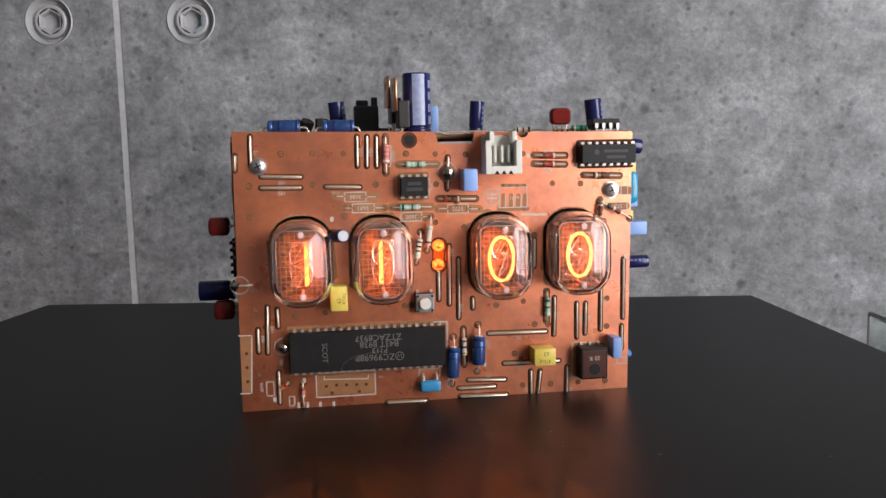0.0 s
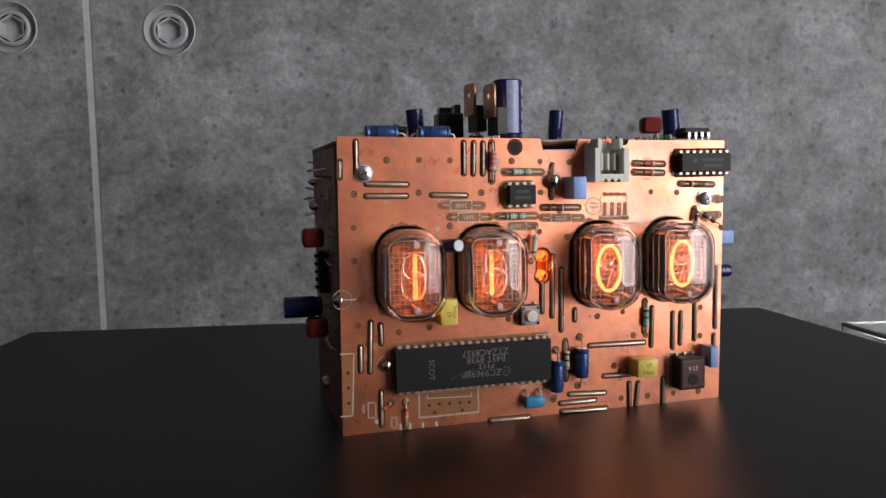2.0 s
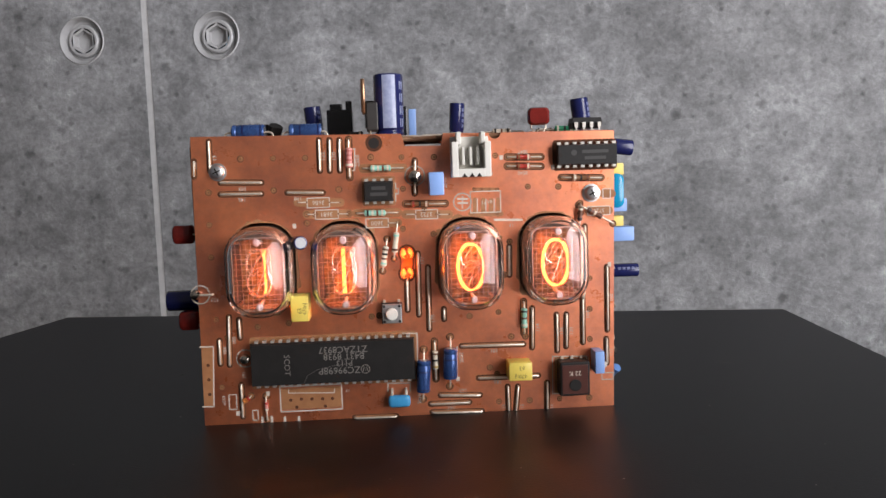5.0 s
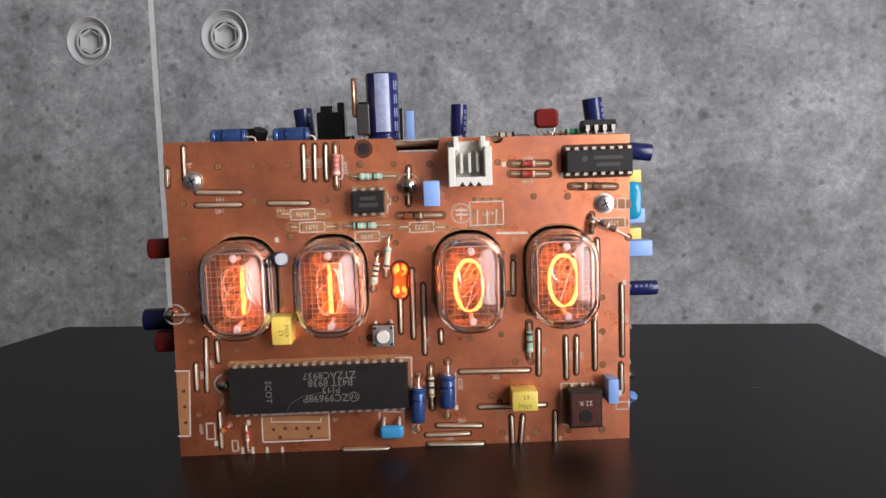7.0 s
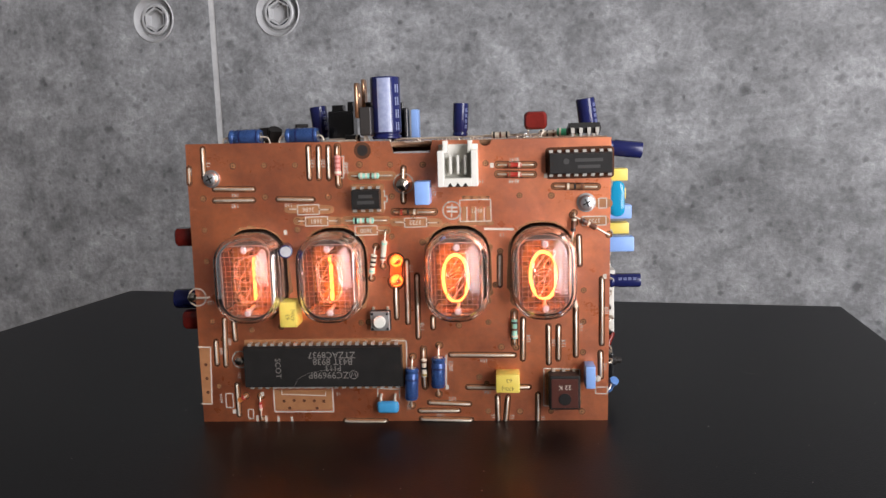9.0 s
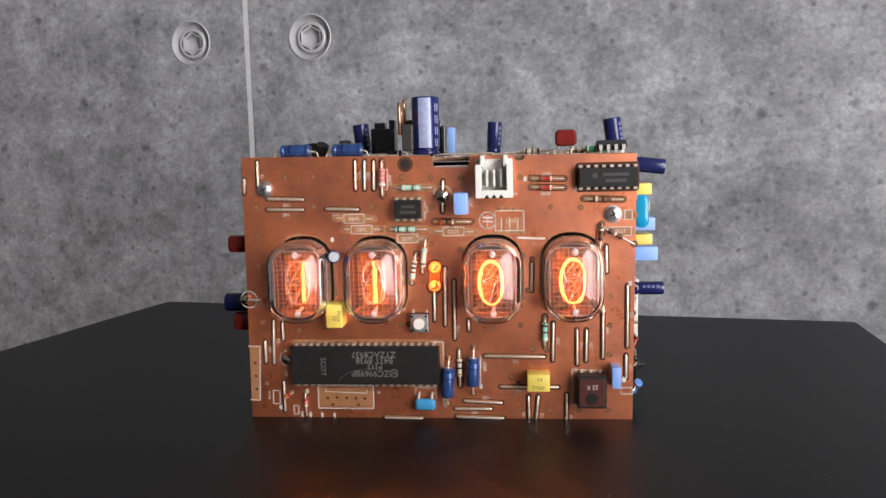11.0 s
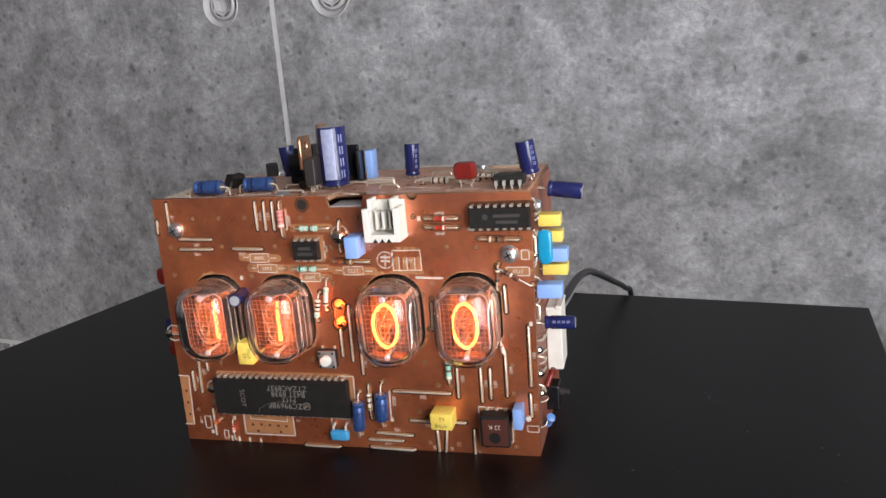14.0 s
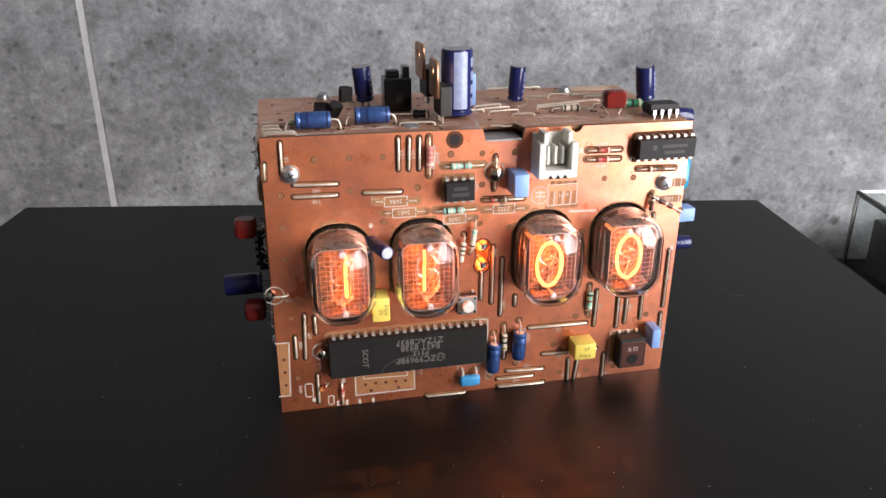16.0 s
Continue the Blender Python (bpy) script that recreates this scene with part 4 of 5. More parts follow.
jumper(FRONT, -67.6, 42.7, -62.0, 42.6, h=1.2, gap=False)
part("pearl_bead", lathe_mesh([(0.5, 0), (1.0, 0.5), (1.1, 1.1), (0.8, 1.8), (0.2, 2.1)]), SILK, clock, "small white bead", FRONT @ at(63.6, 14.2, 0), True)

# ---- front board: chips ----
chip = dip(FRONT @ at(-24.7, 19.7, 0), 52.2, 13.7, 20, "long black forty-pin chip with grey print")
for txt, dx, dy, s in (("ZTZAC8937", 3.3, 4.2, 3.0), ("B43T 8938", 3.5, 2.0, 3.0), ("P113", 3.6, -0.2, 2.7), ("ZC99698P", 2.0, -2.5, 3.1)):
    letters(txt, s, PRINT, chip, at(dx, dy, 4.32, 0, 0, 180), squash=0.98)
letters("SCOT", 2.6, PRINT, chip, at(-14.6, -0.2, 4.32, 0, 0, 270))
bm = bmesh.new()
sweep(bm, [(10.2 + 1.35 * math.cos(a), -2.5 + 1.35 * math.sin(a), 4.31) for a in [2 * math.pi * k / 24 for k in range(24)]], 0.12, 5, closed=True)
sweep(bm, [(9.4, -3.2, 4.31), (9.8, -1.7, 4.31), (10.2, -2.9, 4.31), (10.6, -1.7, 4.31), (11.0, -3.2, 4.31)], 0.14, 5)
part("maker_mark", bm, PRINT, chip)
bm = bmesh.new()
sweep(bm, [(-9.5, -6.2, 4.3), (-8.2, -3.8, 4.31), (-5, -2.0, 4.31), (0, -1.0, 4.31), (6, -0.4, 4.3)], 0.05, 4)
part("scratch", bm, PRINT, chip)
chip = dip(FRONT @ at(-8.1, 73.6, 0), 9.4, 6.4, 4, "small black eight-pin chip")
for dy, w in ((1.0, 4.4), (-0.9, 5.4)):
    part("printed_bar", box(bmesh.new(), -w / 2, dy - 0.55, 4.3, w / 2, dy + 0.55, 4.33), FAINT, chip)
chip = dip(FRONT @ at(58.5, 83.1, 0), 19.4, 6.6, 8, "black sixteen-pin chip", end=-1)
for dy, w in ((0.9, 8.4), (-1.1, 6.8)):
    part("printed_bar", box(bmesh.new(), 2.4 - w / 2, dy - 0.5, 4.3, 2.4 + w / 2, dy + 0.5, 4.33), FAINT, chip)
part("printed_dot", lathe_mesh([(0.9, 4.3), (0.9, 4.33)]), FAINT, chip, m=at(-4.4, 0.6, 0))

# ---- front board: connector, button, trimmer, screws ----
conn = new("plug_socket")
conn.parent, conn.matrix_basis = clock, FRONT @ at(21.1, 83.5, 0)
tagged(conn, "pale grey plastic plug socket with three pins")
bm = bmesh.new()
W2, H2, DD = 6.1, 6.4, 8.2
box(bm, -W2, -H2, 0, W2, H2, 1.4, 0.2)
box(bm, -W2, -H2, 1.2, -W2 + 2.0, H2 - 1.8, DD, 0.25)
box(bm, W2 - 2.0, -H2, 1.2, W2, H2 - 1.8, DD, 0.25)
box(bm, -W2 + 1.8, -H2, 1.2, W2 - 1.8, -H2 + 2.6, DD, 0.25)
box(bm, -W2 + 1.6, H2 - 2.6, 1.2, -W2 + 3.0, H2 + 1.2, DD - 1.2, 0.25)
box(bm, W2 - 3.0, H2 - 2.6, 1.2, W2 - 1.6, H2 + 1.2, DD - 1.2, 0.25)
part("housing", bm, NYLON, conn)
for i in (-1, 0, 1):
    part("contact", box(bmesh.new(), i * 2.3 - 0.4, -2.6, 1.2, i * 2.3 + 0.4, 3.0, 5.6, 0.15), NYLON_GREY, conn)
    bm = bmesh.new()
    loft(bm, [[(i * 2.3 - 0.9, -H2 - 0.02, d), (i * 2.3 + 0.9, -H2 - 0.02, d), (i * 2.3, -H2 + 1.3, d)] for d in (DD - 0.4, DD + 0.03)])
    part("key_notch", bm, HOLE, conn)

but = new("push_button")
but.parent, but.matrix_basis = clock, FRONT @ at(-5.4, 34.4, 0)
tagged(but, "small square push button with a white cap")
part("button_body", box(bmesh.new(), -3.1, -3.1, 0.2, 3.1, 3.1, 3.2, 0.25), GREY_METAL, but)
part("button_cap", lathe_mesh([(1.9, 3.1), (1.9, 4.6), (1.75, 4.8), (1.2, 4.85)]), NYLON, but, "white plastic cap", smooth=True)
part("corner_frame", box(bmesh.new(), -3.3, -3.3, 0.1, 3.3, 3.3, 2.2, 0.3), EPOXY, but)
for sx in (-1, 1):
    for sy in (-1, 1):
        part("rivet", lathe_mesh([(0.45, 3.1), (0.45, 3.3), (0.2, 3.35)], 10), EPOXY, but, m=at(sx * 2.45, sy * 2.45, 0))
    part("terminal", box(bmesh.new(), sx * 2.3 - 0.4, 3.0, 0, sx * 2.3 + 0.4, 4.2, 0.8, 0.1), TIN, but)

trim = new("trimmer_resistor")
trim.parent, trim.matrix_basis = clock, FRONT @ at(52.9, 11.0, 0)
tagged(trim, "square dark brown trimmer resistor marked 22 K")
part("trimmer_shell", box(bmesh.new(), -4.9, -5.6, 0, 4.9, 5.6, 5.6, 0.5), EPOXY, trim)
part("trimmer_face", box(bmesh.new(), -4.2, -4.9, 5.4, 4.2, 4.6, 5.75, 0.15), MAROON, trim)
part("adjuster", lathe_mesh([(1.45, 5.7), (1.45, 5.79), (0.7, 5.8)]), HOLE, trim, m=at(0, -2.0, 0))
part("adjuster_rim", lathe_mesh([(1.95, 5.7), (1.95, 5.95), (1.5, 5.97)], 20), EPOXY, trim, m=at(0, -2.0, 0))
for i in (-1, 0, 1):
    part("terminal", box(bmesh.new(), i * 3.2 - 0.5, 5.2, 0, i * 3.2 + 0.5, 6.5, 0.9, 0.12), TIN, trim)
letters("22 K", 2.1, SILK, trim, at(0, 1.9, 5.78, 0, 0, 180))
band(PRINTED["front"], [(46.7, 17.5), (46.5, 4.9), (57.9, 4.6), (58.1, 17.0)], 0.35, 0.05, True)

screw(FRONT @ at(-58.3, 81.2, 0), 2.25, 2.4)
screw(FRONT @ at(60.4, 70.7, 0), 2.35, 2.6)

# ---- front board: flat marks ----
for x, y in ((-51.1, 85.1),(-40.9, 85.0),(-30.9, 84.8),(-61.5, 74.9),(-41.2, 74.9),(-20.7, 74.5),(-61.9, 64.7),(-10.3, 84.4),(-0.5, 84.1),(-31.3, 64.2),(9.8, 83.8),(29.5, 83.7),(39.8, 73.4),(49.7, 73.1),(8.9, 73.8),(-0.4, 74.1),(-61.9, 54.4),(-58.3, 28.4),(-60.9, 12.3),(-35.5, 34.2),(-12.0, 33.3),(-48.5, 31.4),(-38.6, 32.3),(-9.5, 33.5)):
    pad(x, y)
for x, y in ((31.7, 45.1),(29.2, 33.0),(59.5, 42.9),(59.3, 32.7),(59.2, 22.7),(28.6, 3.2),(38.8, 3.1),(48.8, 3.1),(58.7, 3.0),(-0.9, 61.3),(6.2, 67.3),(-7.4, 63.2),(33.4, 55.9),(37.9, 24.5),(19.7, 32.1),(33.2, 24.7),(-61.5, 34.4),(8.9, 59.3),(56.8, 64.2),(28.2, 12.6),(25.9, 14.7)):
    pad(x, y)
for x, y in ((22.3, 73.2),(24.7, 73.1),(27.2, 73.0),(29.8, 72.9),(22.0, 65.5),(24.5, 65.4),(27.0, 65.3),(29.6, 65.2)):
    pad(x, y, 0.55)
flat(ETCHED["front"], shifted(circle(0, 0, 2.7, 20), -9.1, 88.8), 0.03)
part("mounting_bore", lathe_mesh([(1.75, -1.0), (1.75, 0.06), (1.1, 0.07)]), HOLE, front_board, m=at(-9.1, 88.8, 0))

S = PRINTED["front"]
for x0, y0, x1, y1 in ((-33.9, 70.9, -20.5, 70.4), (-31.2, 67.0, -17.9, 66.7), (-10.7, 63.5, -2.5, 63.3), (0.1, 65.9, 14.1, 65.4), (-12.9, 80.9, -0.1, 80.7), (-15.5, 66.8, -2.3, 66.6), (59.5, 65.1, 66.2, 64.9), (64.2, 70.4, 67.2, 70.3)):
    slot("bare", x0, y0, x1, y1, 2.7)
for (x, y), w, hgt in (((-8.1, 73.6), 10.6, 9.2), ((-24.7, 19.7), 53.4, 16.8), ((-32.7, 7.4), 19.6, 7.0), ((52.9, 11.0), 11.2, 12.4)):
    flat(ETCHED["bare"], shifted(rounded(w, hgt, 0.8, 4), x, y), 0.02)
flat(ETCHED["front"], shifted(rounded(21.0, 9.8, 1.2, 4), 58.5, 83.1), 0.03)
flat(ETCHED["bare"], [(-66.7, 25.7), (-66.9, 6.4), (-64.0, 6.3), (-63.1, 25.5)], 0.02)
for x, y in ((-64.9, 19.7), (-64.9, 15.0), (-64.9, 10.2), (-39.2, 7.0), (-35.8, 7.2), (-32.4, 7.1), (-29.0, 7.0), (-25.8, 6.9), (-37.4, 4.6), (-28.2, 4.5)):
    flat(ETCHED["front"], circle(x, y, 0.55, 10), 0.05)
# ragged rims where the tube openings were cut by hand
for x, z in TUBES:
    rim = shifted(rounded(20.5, 29.0, 8.9, 10), x, z + 0.7)
    wide = [random.uniform(0.15, 0.6) + (random.random() > 0.86) * 0.9 for p in rim]
    outer = [tuple(Vector(p) + (Vector(p) - Vector((x, z + 0.7))).normalized() * w) for p, w in zip(rim, wide)]
    for i in range(len(rim)):
        j = (i + 1) % len(rim)
        flat(ETCHED["bare"], [rim[i], rim[j], outer[j], outer[i]], 0.025)
flat(ETCHED["bare"], [(21.9, 73.7), (21.9, 72.4), (30.5, 72.1), (30.5, 73.4)], 0.02)
for a, b in (((22.6, 69.7), (22.5, 65.1)), ((25.3, 69.6), (25.1, 65.0)), ((27.8, 69.5), (27.6, 64.9)), ((30.1, 69.5), (29.9, 64.8)), ((21.0, 65.3), (30.9, 65.0))):
    slot("bare", *a, *b, 1.5)


def outline(a, b, w=0.32):
    (x0, y0), (x1, y1) = a, b
    band(S, [(x0, y0), (x1, y0), (x1, y1), (x0, y1)], w, 0.05, True)


outline((-30.9, 72.1), (-23.9, 69.0))
outline((-28.5, 68.2), (-21.3, 65.3))
outline((-12.6, 64.9), (-5.5, 62.0))
outline((3.4, 67.1), (10.4, 64.2))
outline((21.1, 72.4), (30.8, 65.6))
outline((-42.5, 11.6), (-22.7, 3.3), 0.4)
outline((-58.9, 9.7), (-56.5, 4.9))
outline((-51.6, 4.2), (-49.9, 1.0))
outline((59.2, 66.3), (66.5, 63.5))
outline((64.3, 71.9), (66.7, 68.8))
outline((63.1, 11.1), (66.9, 8.9))
for a, b in (((-33.9, 70.9), (-31.0, 70.8)), ((-23.8, 70.5), (-20.5, 70.4)), ((-31.2, 67.0), (-28.6, 66.9)), ((-21.2, 66.8), (-17.9, 66.7)), ((-5.4, 63.3), (-2.5, 63.3)), ((0.1, 65.9), (3.4, 65.8)), ((10.5, 65.5), (14.1, 65.4))):
    band(S, [a, b], 0.3)
    pad(*a, 0.9)
    pad(*b, 0.9)
band(S, [(28.9, 63.1), (37.5, 62.8)], 0.75)
band(S, [(-67.0, 25.8), (-62.9, 25.7), (-63.8, 6.1), (-67.3, 6.2)], 0.4)
band(S, [(2.4, 27.1), (2.4, 22.5), (1.9, 8.8)], 0.4)
band(S, [(-2.2, 27.3), (2.4, 27.1)], 0.4)
band(S, [(-39.7, 10.6), (-39.8, 9.4), (-25.1, 8.8), (-25.0, 10.0)], 0.3)
band(S, [(-7.7, 8.4), (-7.6, 11.1), (-0.4, 10.8), (-0.5, 8.1)], 0.35)
band(S, [(-15.7, 87.2), (-15.2, 87.2), (-15.5, 80.4), (-16.3, 80.4)], 0.35)
band(S, [(15.3, 22.0), (15.0, 12.1)], 0.5)
band(S, [(-2.9, 75.9), (-2.6, 75.8), (-2.7, 74.2), (-1.9, 74.2), (-1.9, 72.5), (-2.8, 72.6), (-2.8, 70.3)], 0.35)
band(S, [(23.3, 70.0), (23.2, 65.9)], 0.3)
band(S, [(26.1, 69.9), (26.0, 65.8)], 0.3)
band(S, [(28.8, 69.8), (28.6, 65.7)], 0.3)
for c, r in (((3.5, 78.1), 3.1), ((18.5, 69.2), 2.8), ((-52.9, 21.4), 2.8), ((-66.0, 42.6), 2.9)):
    band(S, circle(*c, r, 26), 0.4, 0.05, True)
band(S, [(17.2, 70.2), (20.0, 70.1)], 0.6)
band(S, [(17.2, 68.9), (20.0, 68.8)], 0.6)
band(S, [(18.6, 70.9), (18.4, 67.2)], 0.35)
for x, y in ((31.4, 83.0),(-35.3, 63.4),(48.0, 79.4),(-46.4, 9.5),(-56.3, 3.5),(15.3, 11.4),(66.1, 47.2)):
    flat(S, [(x - 0.55, y - 0.75), (x + 0.55, y - 0.75), (x + 0.55, y + 0.75), (x - 0.55, y + 0.75)], 0.05)
for x, y in ((-41.4, 0.7),(-36.9, 0.6),(-48.6, 1.1),(-45.6, 1.0)):
    flat(S, [(x - 0.4, y - 1.0), (x + 0.4, y - 1.0), (x + 0.4, y + 1.0), (x - 0.4, y + 1.0)], 0.05)
for txt, x, y, s, rz in (("143", -50.9, 75.7, 1.7, 180), ("142", -51.2, 72.3, 1.7, 180), ("110", -33.7, 72.2, 1.7, 180), ("122", -25.2, 85.1, 1.9, 90), ("120", -21.8, 85.0, 1.9, 90), ("2568", -14.5, 83.4, 1.9, 90),
                         ("3686", -27.4, 70.6, 2.0, 180), ("3681", -25.0, 66.8, 2.0, 180), ("3600", -9.0, 63.4, 2.0, 180), ("3722", 6.8, 65.7, 2.0, 180), ("6671", 26.3, 68.9, 1.8, 180), ("3720", 63.0, 65.0, 1.8, 180),
                         ("8547", 38.4, 84.6, 1.6, 180), ("8548", 38.2, 77.9, 1.6, 180), ("101", 27.4, 20.3, 1.8, 180), ("186", 28.4, 9.8, 1.8, 180), ("152", 16.9, 7.5, 1.8, 180), ("141", 12.8, 2.0, 1.8, 180),
                         ("2022", 16.7, 18.5, 1.8, 90), ("154", 42.0, 27.3, 1.8, 90), ("136", 49.9, 25.8, 1.8, 90), ("138", 53.1, 25.6, 1.8, 90), ("164", 58.6, 30.9, 1.8, 90), ("102", 66.6, 36.2, 1.7, 90), ("112", 66.2, 17.9, 1.7, 90),
                         ("177", 5.0, 50.8, 1.8, 90), ("178", 7.8, 31.7, 1.8, 90), ("180", -56.2, 27.4, 1.7, 90), ("184", -59.2, 24.2, 1.7, 90), ("13", -20.7, 9.4, 1.6, 180), ("14", 28.0, 78.1, 1.6, 180), ("13", -59.0, 85.6, 1.8, 90),
                         ("2572", 13.1, 75.6, 1.7, 90), ("103", -61.5, 40.8, 1.7, 180), ("188", -65.3, 83.5, 1.7, 90), ("2018", 2.5, 5.4, 1.7, 90), ("201", -53.7, 16.0, 1.6, 90), ("13", 34.2, 61.2, 1.6, 180), ("6510", -60.4, 8.0, 1.5, 90), ("15", 30.1, 1.4, 1.6, 90), ("15", 36.3, 1.2, 1.6, 90), ("16", 46.2, 0.7, 1.6, 90)):
    print_text(txt, x, y, s, rz)
tagged(part("board_print", S, SILK, front_board, "white printed outlines"), kind="stuff")
tagged(part("bare_laminate", ETCHED["bare"], BARE, front_board, "brown laminate where the copper is etched away"), kind="stuff")
tagged(part("etching", ETCHED["front"], ETCH, front_board, "dark etched gaps and pads"), kind="stuff")

# ---- top board ----
axial_cap(TOP, -58.5, 12.5, -42.0, 12.0, 0.50, 10.6, 2.6, "top", True, 3.0)
axial_cap(TOP, -40.0, 15.5, -24.5, 15.0, 0.52, 10.8, 2.6, "top", True, 3.0)
radial_cap(TOP @ at(-31.0, 42.0, 2.0, 3, -6, 0), 3.1, 11.6)
radial_cap(TOP @ at(20.0, 35.0, 1.2, 2, 3, 0), 2.7, 11.6)
radial_cap(TOP @ at(64.5, 27.0, 1.4, 4, -8, 0), 3.2, 11.4)
radial_cap(TOP @ at(-4.0, 20.0, 1.0), 5.0, 20.6, label="tall blue and silver electrolytic capacitor", turn=8, ink=STRIPE)
tall = part("plastic_block", box(bmesh.new(), -26.0, 29.5, 0.4, -17.0, 37.5, 11.2, 0.5), BLACK_PLASTIC, clock, "glossy black plastic component block", TOP)
part("top_lug", box(bmesh.new(), -25.0, 32.0, 11.0, -20.6, 36.0, 13.4, 0.4), BLACK_PLASTIC, tall)
part("top_lug", box(bmesh.new(), -19.4, 32.0, 11.0, -17.2, 37.0, 14.4, 0.3), BLACK_PLASTIC, tall)


def regulator(m, tab_mat, label):
    """Three-legged power transistor with a metal tab, standing."""
    ob = part("power_transistor", box(bmesh.new(), -4.6, -1.2, 2.4, 4.6, 2.6, 11.6, 0.35), GREY_EPOXY, clock, label, m)
    bm = plate([(-4.7, 9.0), (4.7, 9.0), (4.7, 19.0), (3.4, 20.2), (-3.4, 20.2), (-4.7, 19.0)], [circle(0, 16.6, 1.7)], 1.1)
    part("metal_tab", bm, tab_mat, ob, "bare copper cooling tab", m=at(0, -1.4, -0.8, 90, 0, 180))
    bm = bmesh.new()
    for i in (-1, 0, 1):
        box(bm, i * 2.5 - 0.45, -0.2, -0.5, i * 2.5 + 0.45, 0.35, 2.6)
    part("lead", bm, TIN, ob)
    return ob


regulator(TOP @ at(-10.4, 14.8, 0, 0, 0, -88), COPPER_TAB, "grey power transistor with a copper tab")
regulator(TOP @ at(-11.4, 33.5, 2.4, 0, 0, -86), COPPER_TAB, "dark power transistor with a copper tab")
ob = part("plastic_plate", box(bmesh.new(), -4.4, 33.0, 0.3, 0.4, 34.7, 13.6, 0.4), BLACK_PLASTIC, clock, "slim black upright component", TOP)
ob = part("plastic_plate", box(bmesh.new(), 0.9, 28.0, 0.3, 2.3, 34.0, 11.6, 0.4), BLACK_PLASTIC, clock, "slim black upright component", TOP)
box_cap(TOP @ at(4.2, 36.0, 0.5), 2.6, 6.0, 10.5, PALE_BLUE, "pale blue moulded film capacitor", 0)
# small half-round transistors
for x, y, rz, tilt, z in ((-38.0, 39.0, 25, 8, 2.6), (-47.5, 21.5, -20, -30, 1.6), (-44.0, 22.5, 40, 35, 1.6)):
    bm = bmesh.new()
    arc = [(2.3 * math.cos(radians(a)), 2.3 * math.sin(radians(a))) for a in range(-35, 216, 20)]
    loft(bm, [[(p, q, d) for p, q in arc] for d in (0, 4.6)])
    ob = part("small_transistor", bm, EPOXY, clock, "small black half-round transistor", TOP @ at(x, y, z, tilt, 0, rz))
    bm = bmesh.new()
    for i in (-1, 0, 1):
        sweep(bm, [(i * 0.8, 0, 0.2), (i * 1.0, 0, -1.2), (i * 1.2, 0, -z - 0.6)], 0.24, 6)
    part("lead", bm, TIN, ob, smooth=True)
resistor(TOP, -24.5, 21.5, -9.8, 19.0, 0.60, 5.2, 1.35, [EPOXY, EPOXY, R_CREAM], face="top", label="black diode")
resistor(TOP, 28.0, 19.5, 42.0, 18.0, 0.45, 6.2, 1.1, [R_CREAM, R_BLACK, R_BROWN, R_BLACK], face="top", label="cream banded resistor")
resistor(TOP, 47.0, 21.5, 66.0, 19.0, 0.50, 7.0, 1.4, [R_DARK_GREEN, R_CREAM, R_BLACK, R_CREAM], face="top", label="green banded resistor")
resistor(TOP, 44.0, 23.5, 56.0, 22.5, 0.50, 6.0, 1.1, [R_CREAM, R_BLACK, R_BLACK, R_BROWN], face="top", label="cream banded resistor")
resistor(TOP, -60.0, 18.0, -48.0, 17.5, 0.45, 5.6, 1.1, [R_GREEN, R_CREAM, R_CREAM], face="top", label="pale green resistor")


def dipped(m, w, hgt, deep, legs, label="glossy red dipped film capacitor"):
    bm = bmesh.new()
    rings = []
    for d, k in ((-0.5, 0.78), (-0.36, 0.95), (-0.15, 1.0), (0.15, 1.0), (0.36, 0.95), (0.5, 0.78)):
        rings.append([(a, d * deep, b + hgt / 2) for a, b in rounded(w * k, hgt * k, min(w, hgt) * 0.28 * k, 5)])
    loft(bm, rings)
    ob = part("dipped_capacitor", bm, RED, clock, label, m, True)
    bm = bmesh.new()
    for s in (-1, 1):
        sweep(bm, [(s * w * 0.3, 0, 0.4), (s * w * 0.34, 0.1, -legs * 0.3), (s * w * 0.22, -0.2, -legs * 0.6), (s * w * 0.3, 0, -legs - 0.6)], 0.28, 8)
    part("lead", bm, TIN, ob, smooth=True)
    return ob


dipped(TOP @ at(45.6, 10.5, 2.6, 0, 0, -6), 7.4, 5.8, 5.2, 2.8)
bm = bmesh.new()
ob = dip(TOP @ at(60.6, 7.6, 0), 10.0, 6.6, 4, "black eight-pin chip with bright pins", deep=3.4)
for args in ((-65, 6.2, -55.5, 5.6), (-65, 8.6, -55.8, 8.1), (-65.4, 12.4, -60, 12.2), (-65.6, 16.5, -60.5, 16.2), (-66, 21, -61, 20.6), (15.8, 57.5, 36.0, 56.5), (4.0, 29.6, 13.9, 31.4), (4.5, 25.6, 15.5, 26.6), (6.9, 20.9, 17.1, 21.8),
             (13.4, 16.4, 20.6, 15.2), (25.7, 41.1, 33.5, 39.4), (24.8, 26.2, 49.2, 31.1), (24, 23.5, 40, 26.2), (35, 43.5, 50, 41.5), (43, 41.2, 57, 38.5), (46, 37.4, 60, 35.0), (-24, 11.6, -13, 11.0), (-2, 24.5, 6, 24.2)):
    jumper(TOP, *args, 0.9, "top", False, 0.36)
for x, y in ((-44.4, 57.0), (43.0, 49.5)):
    screw(TOP @ at(x, y, 0), 2.2, 2.0)
part("solder_blob", lathe_mesh([(2.6, 0), (2.2, 0.5), (1.2, 0.9), (0.3, 1.0)]), STEEL, clock, "blob of solder", TOP @ at(-20.5, 10.8, 0), True)
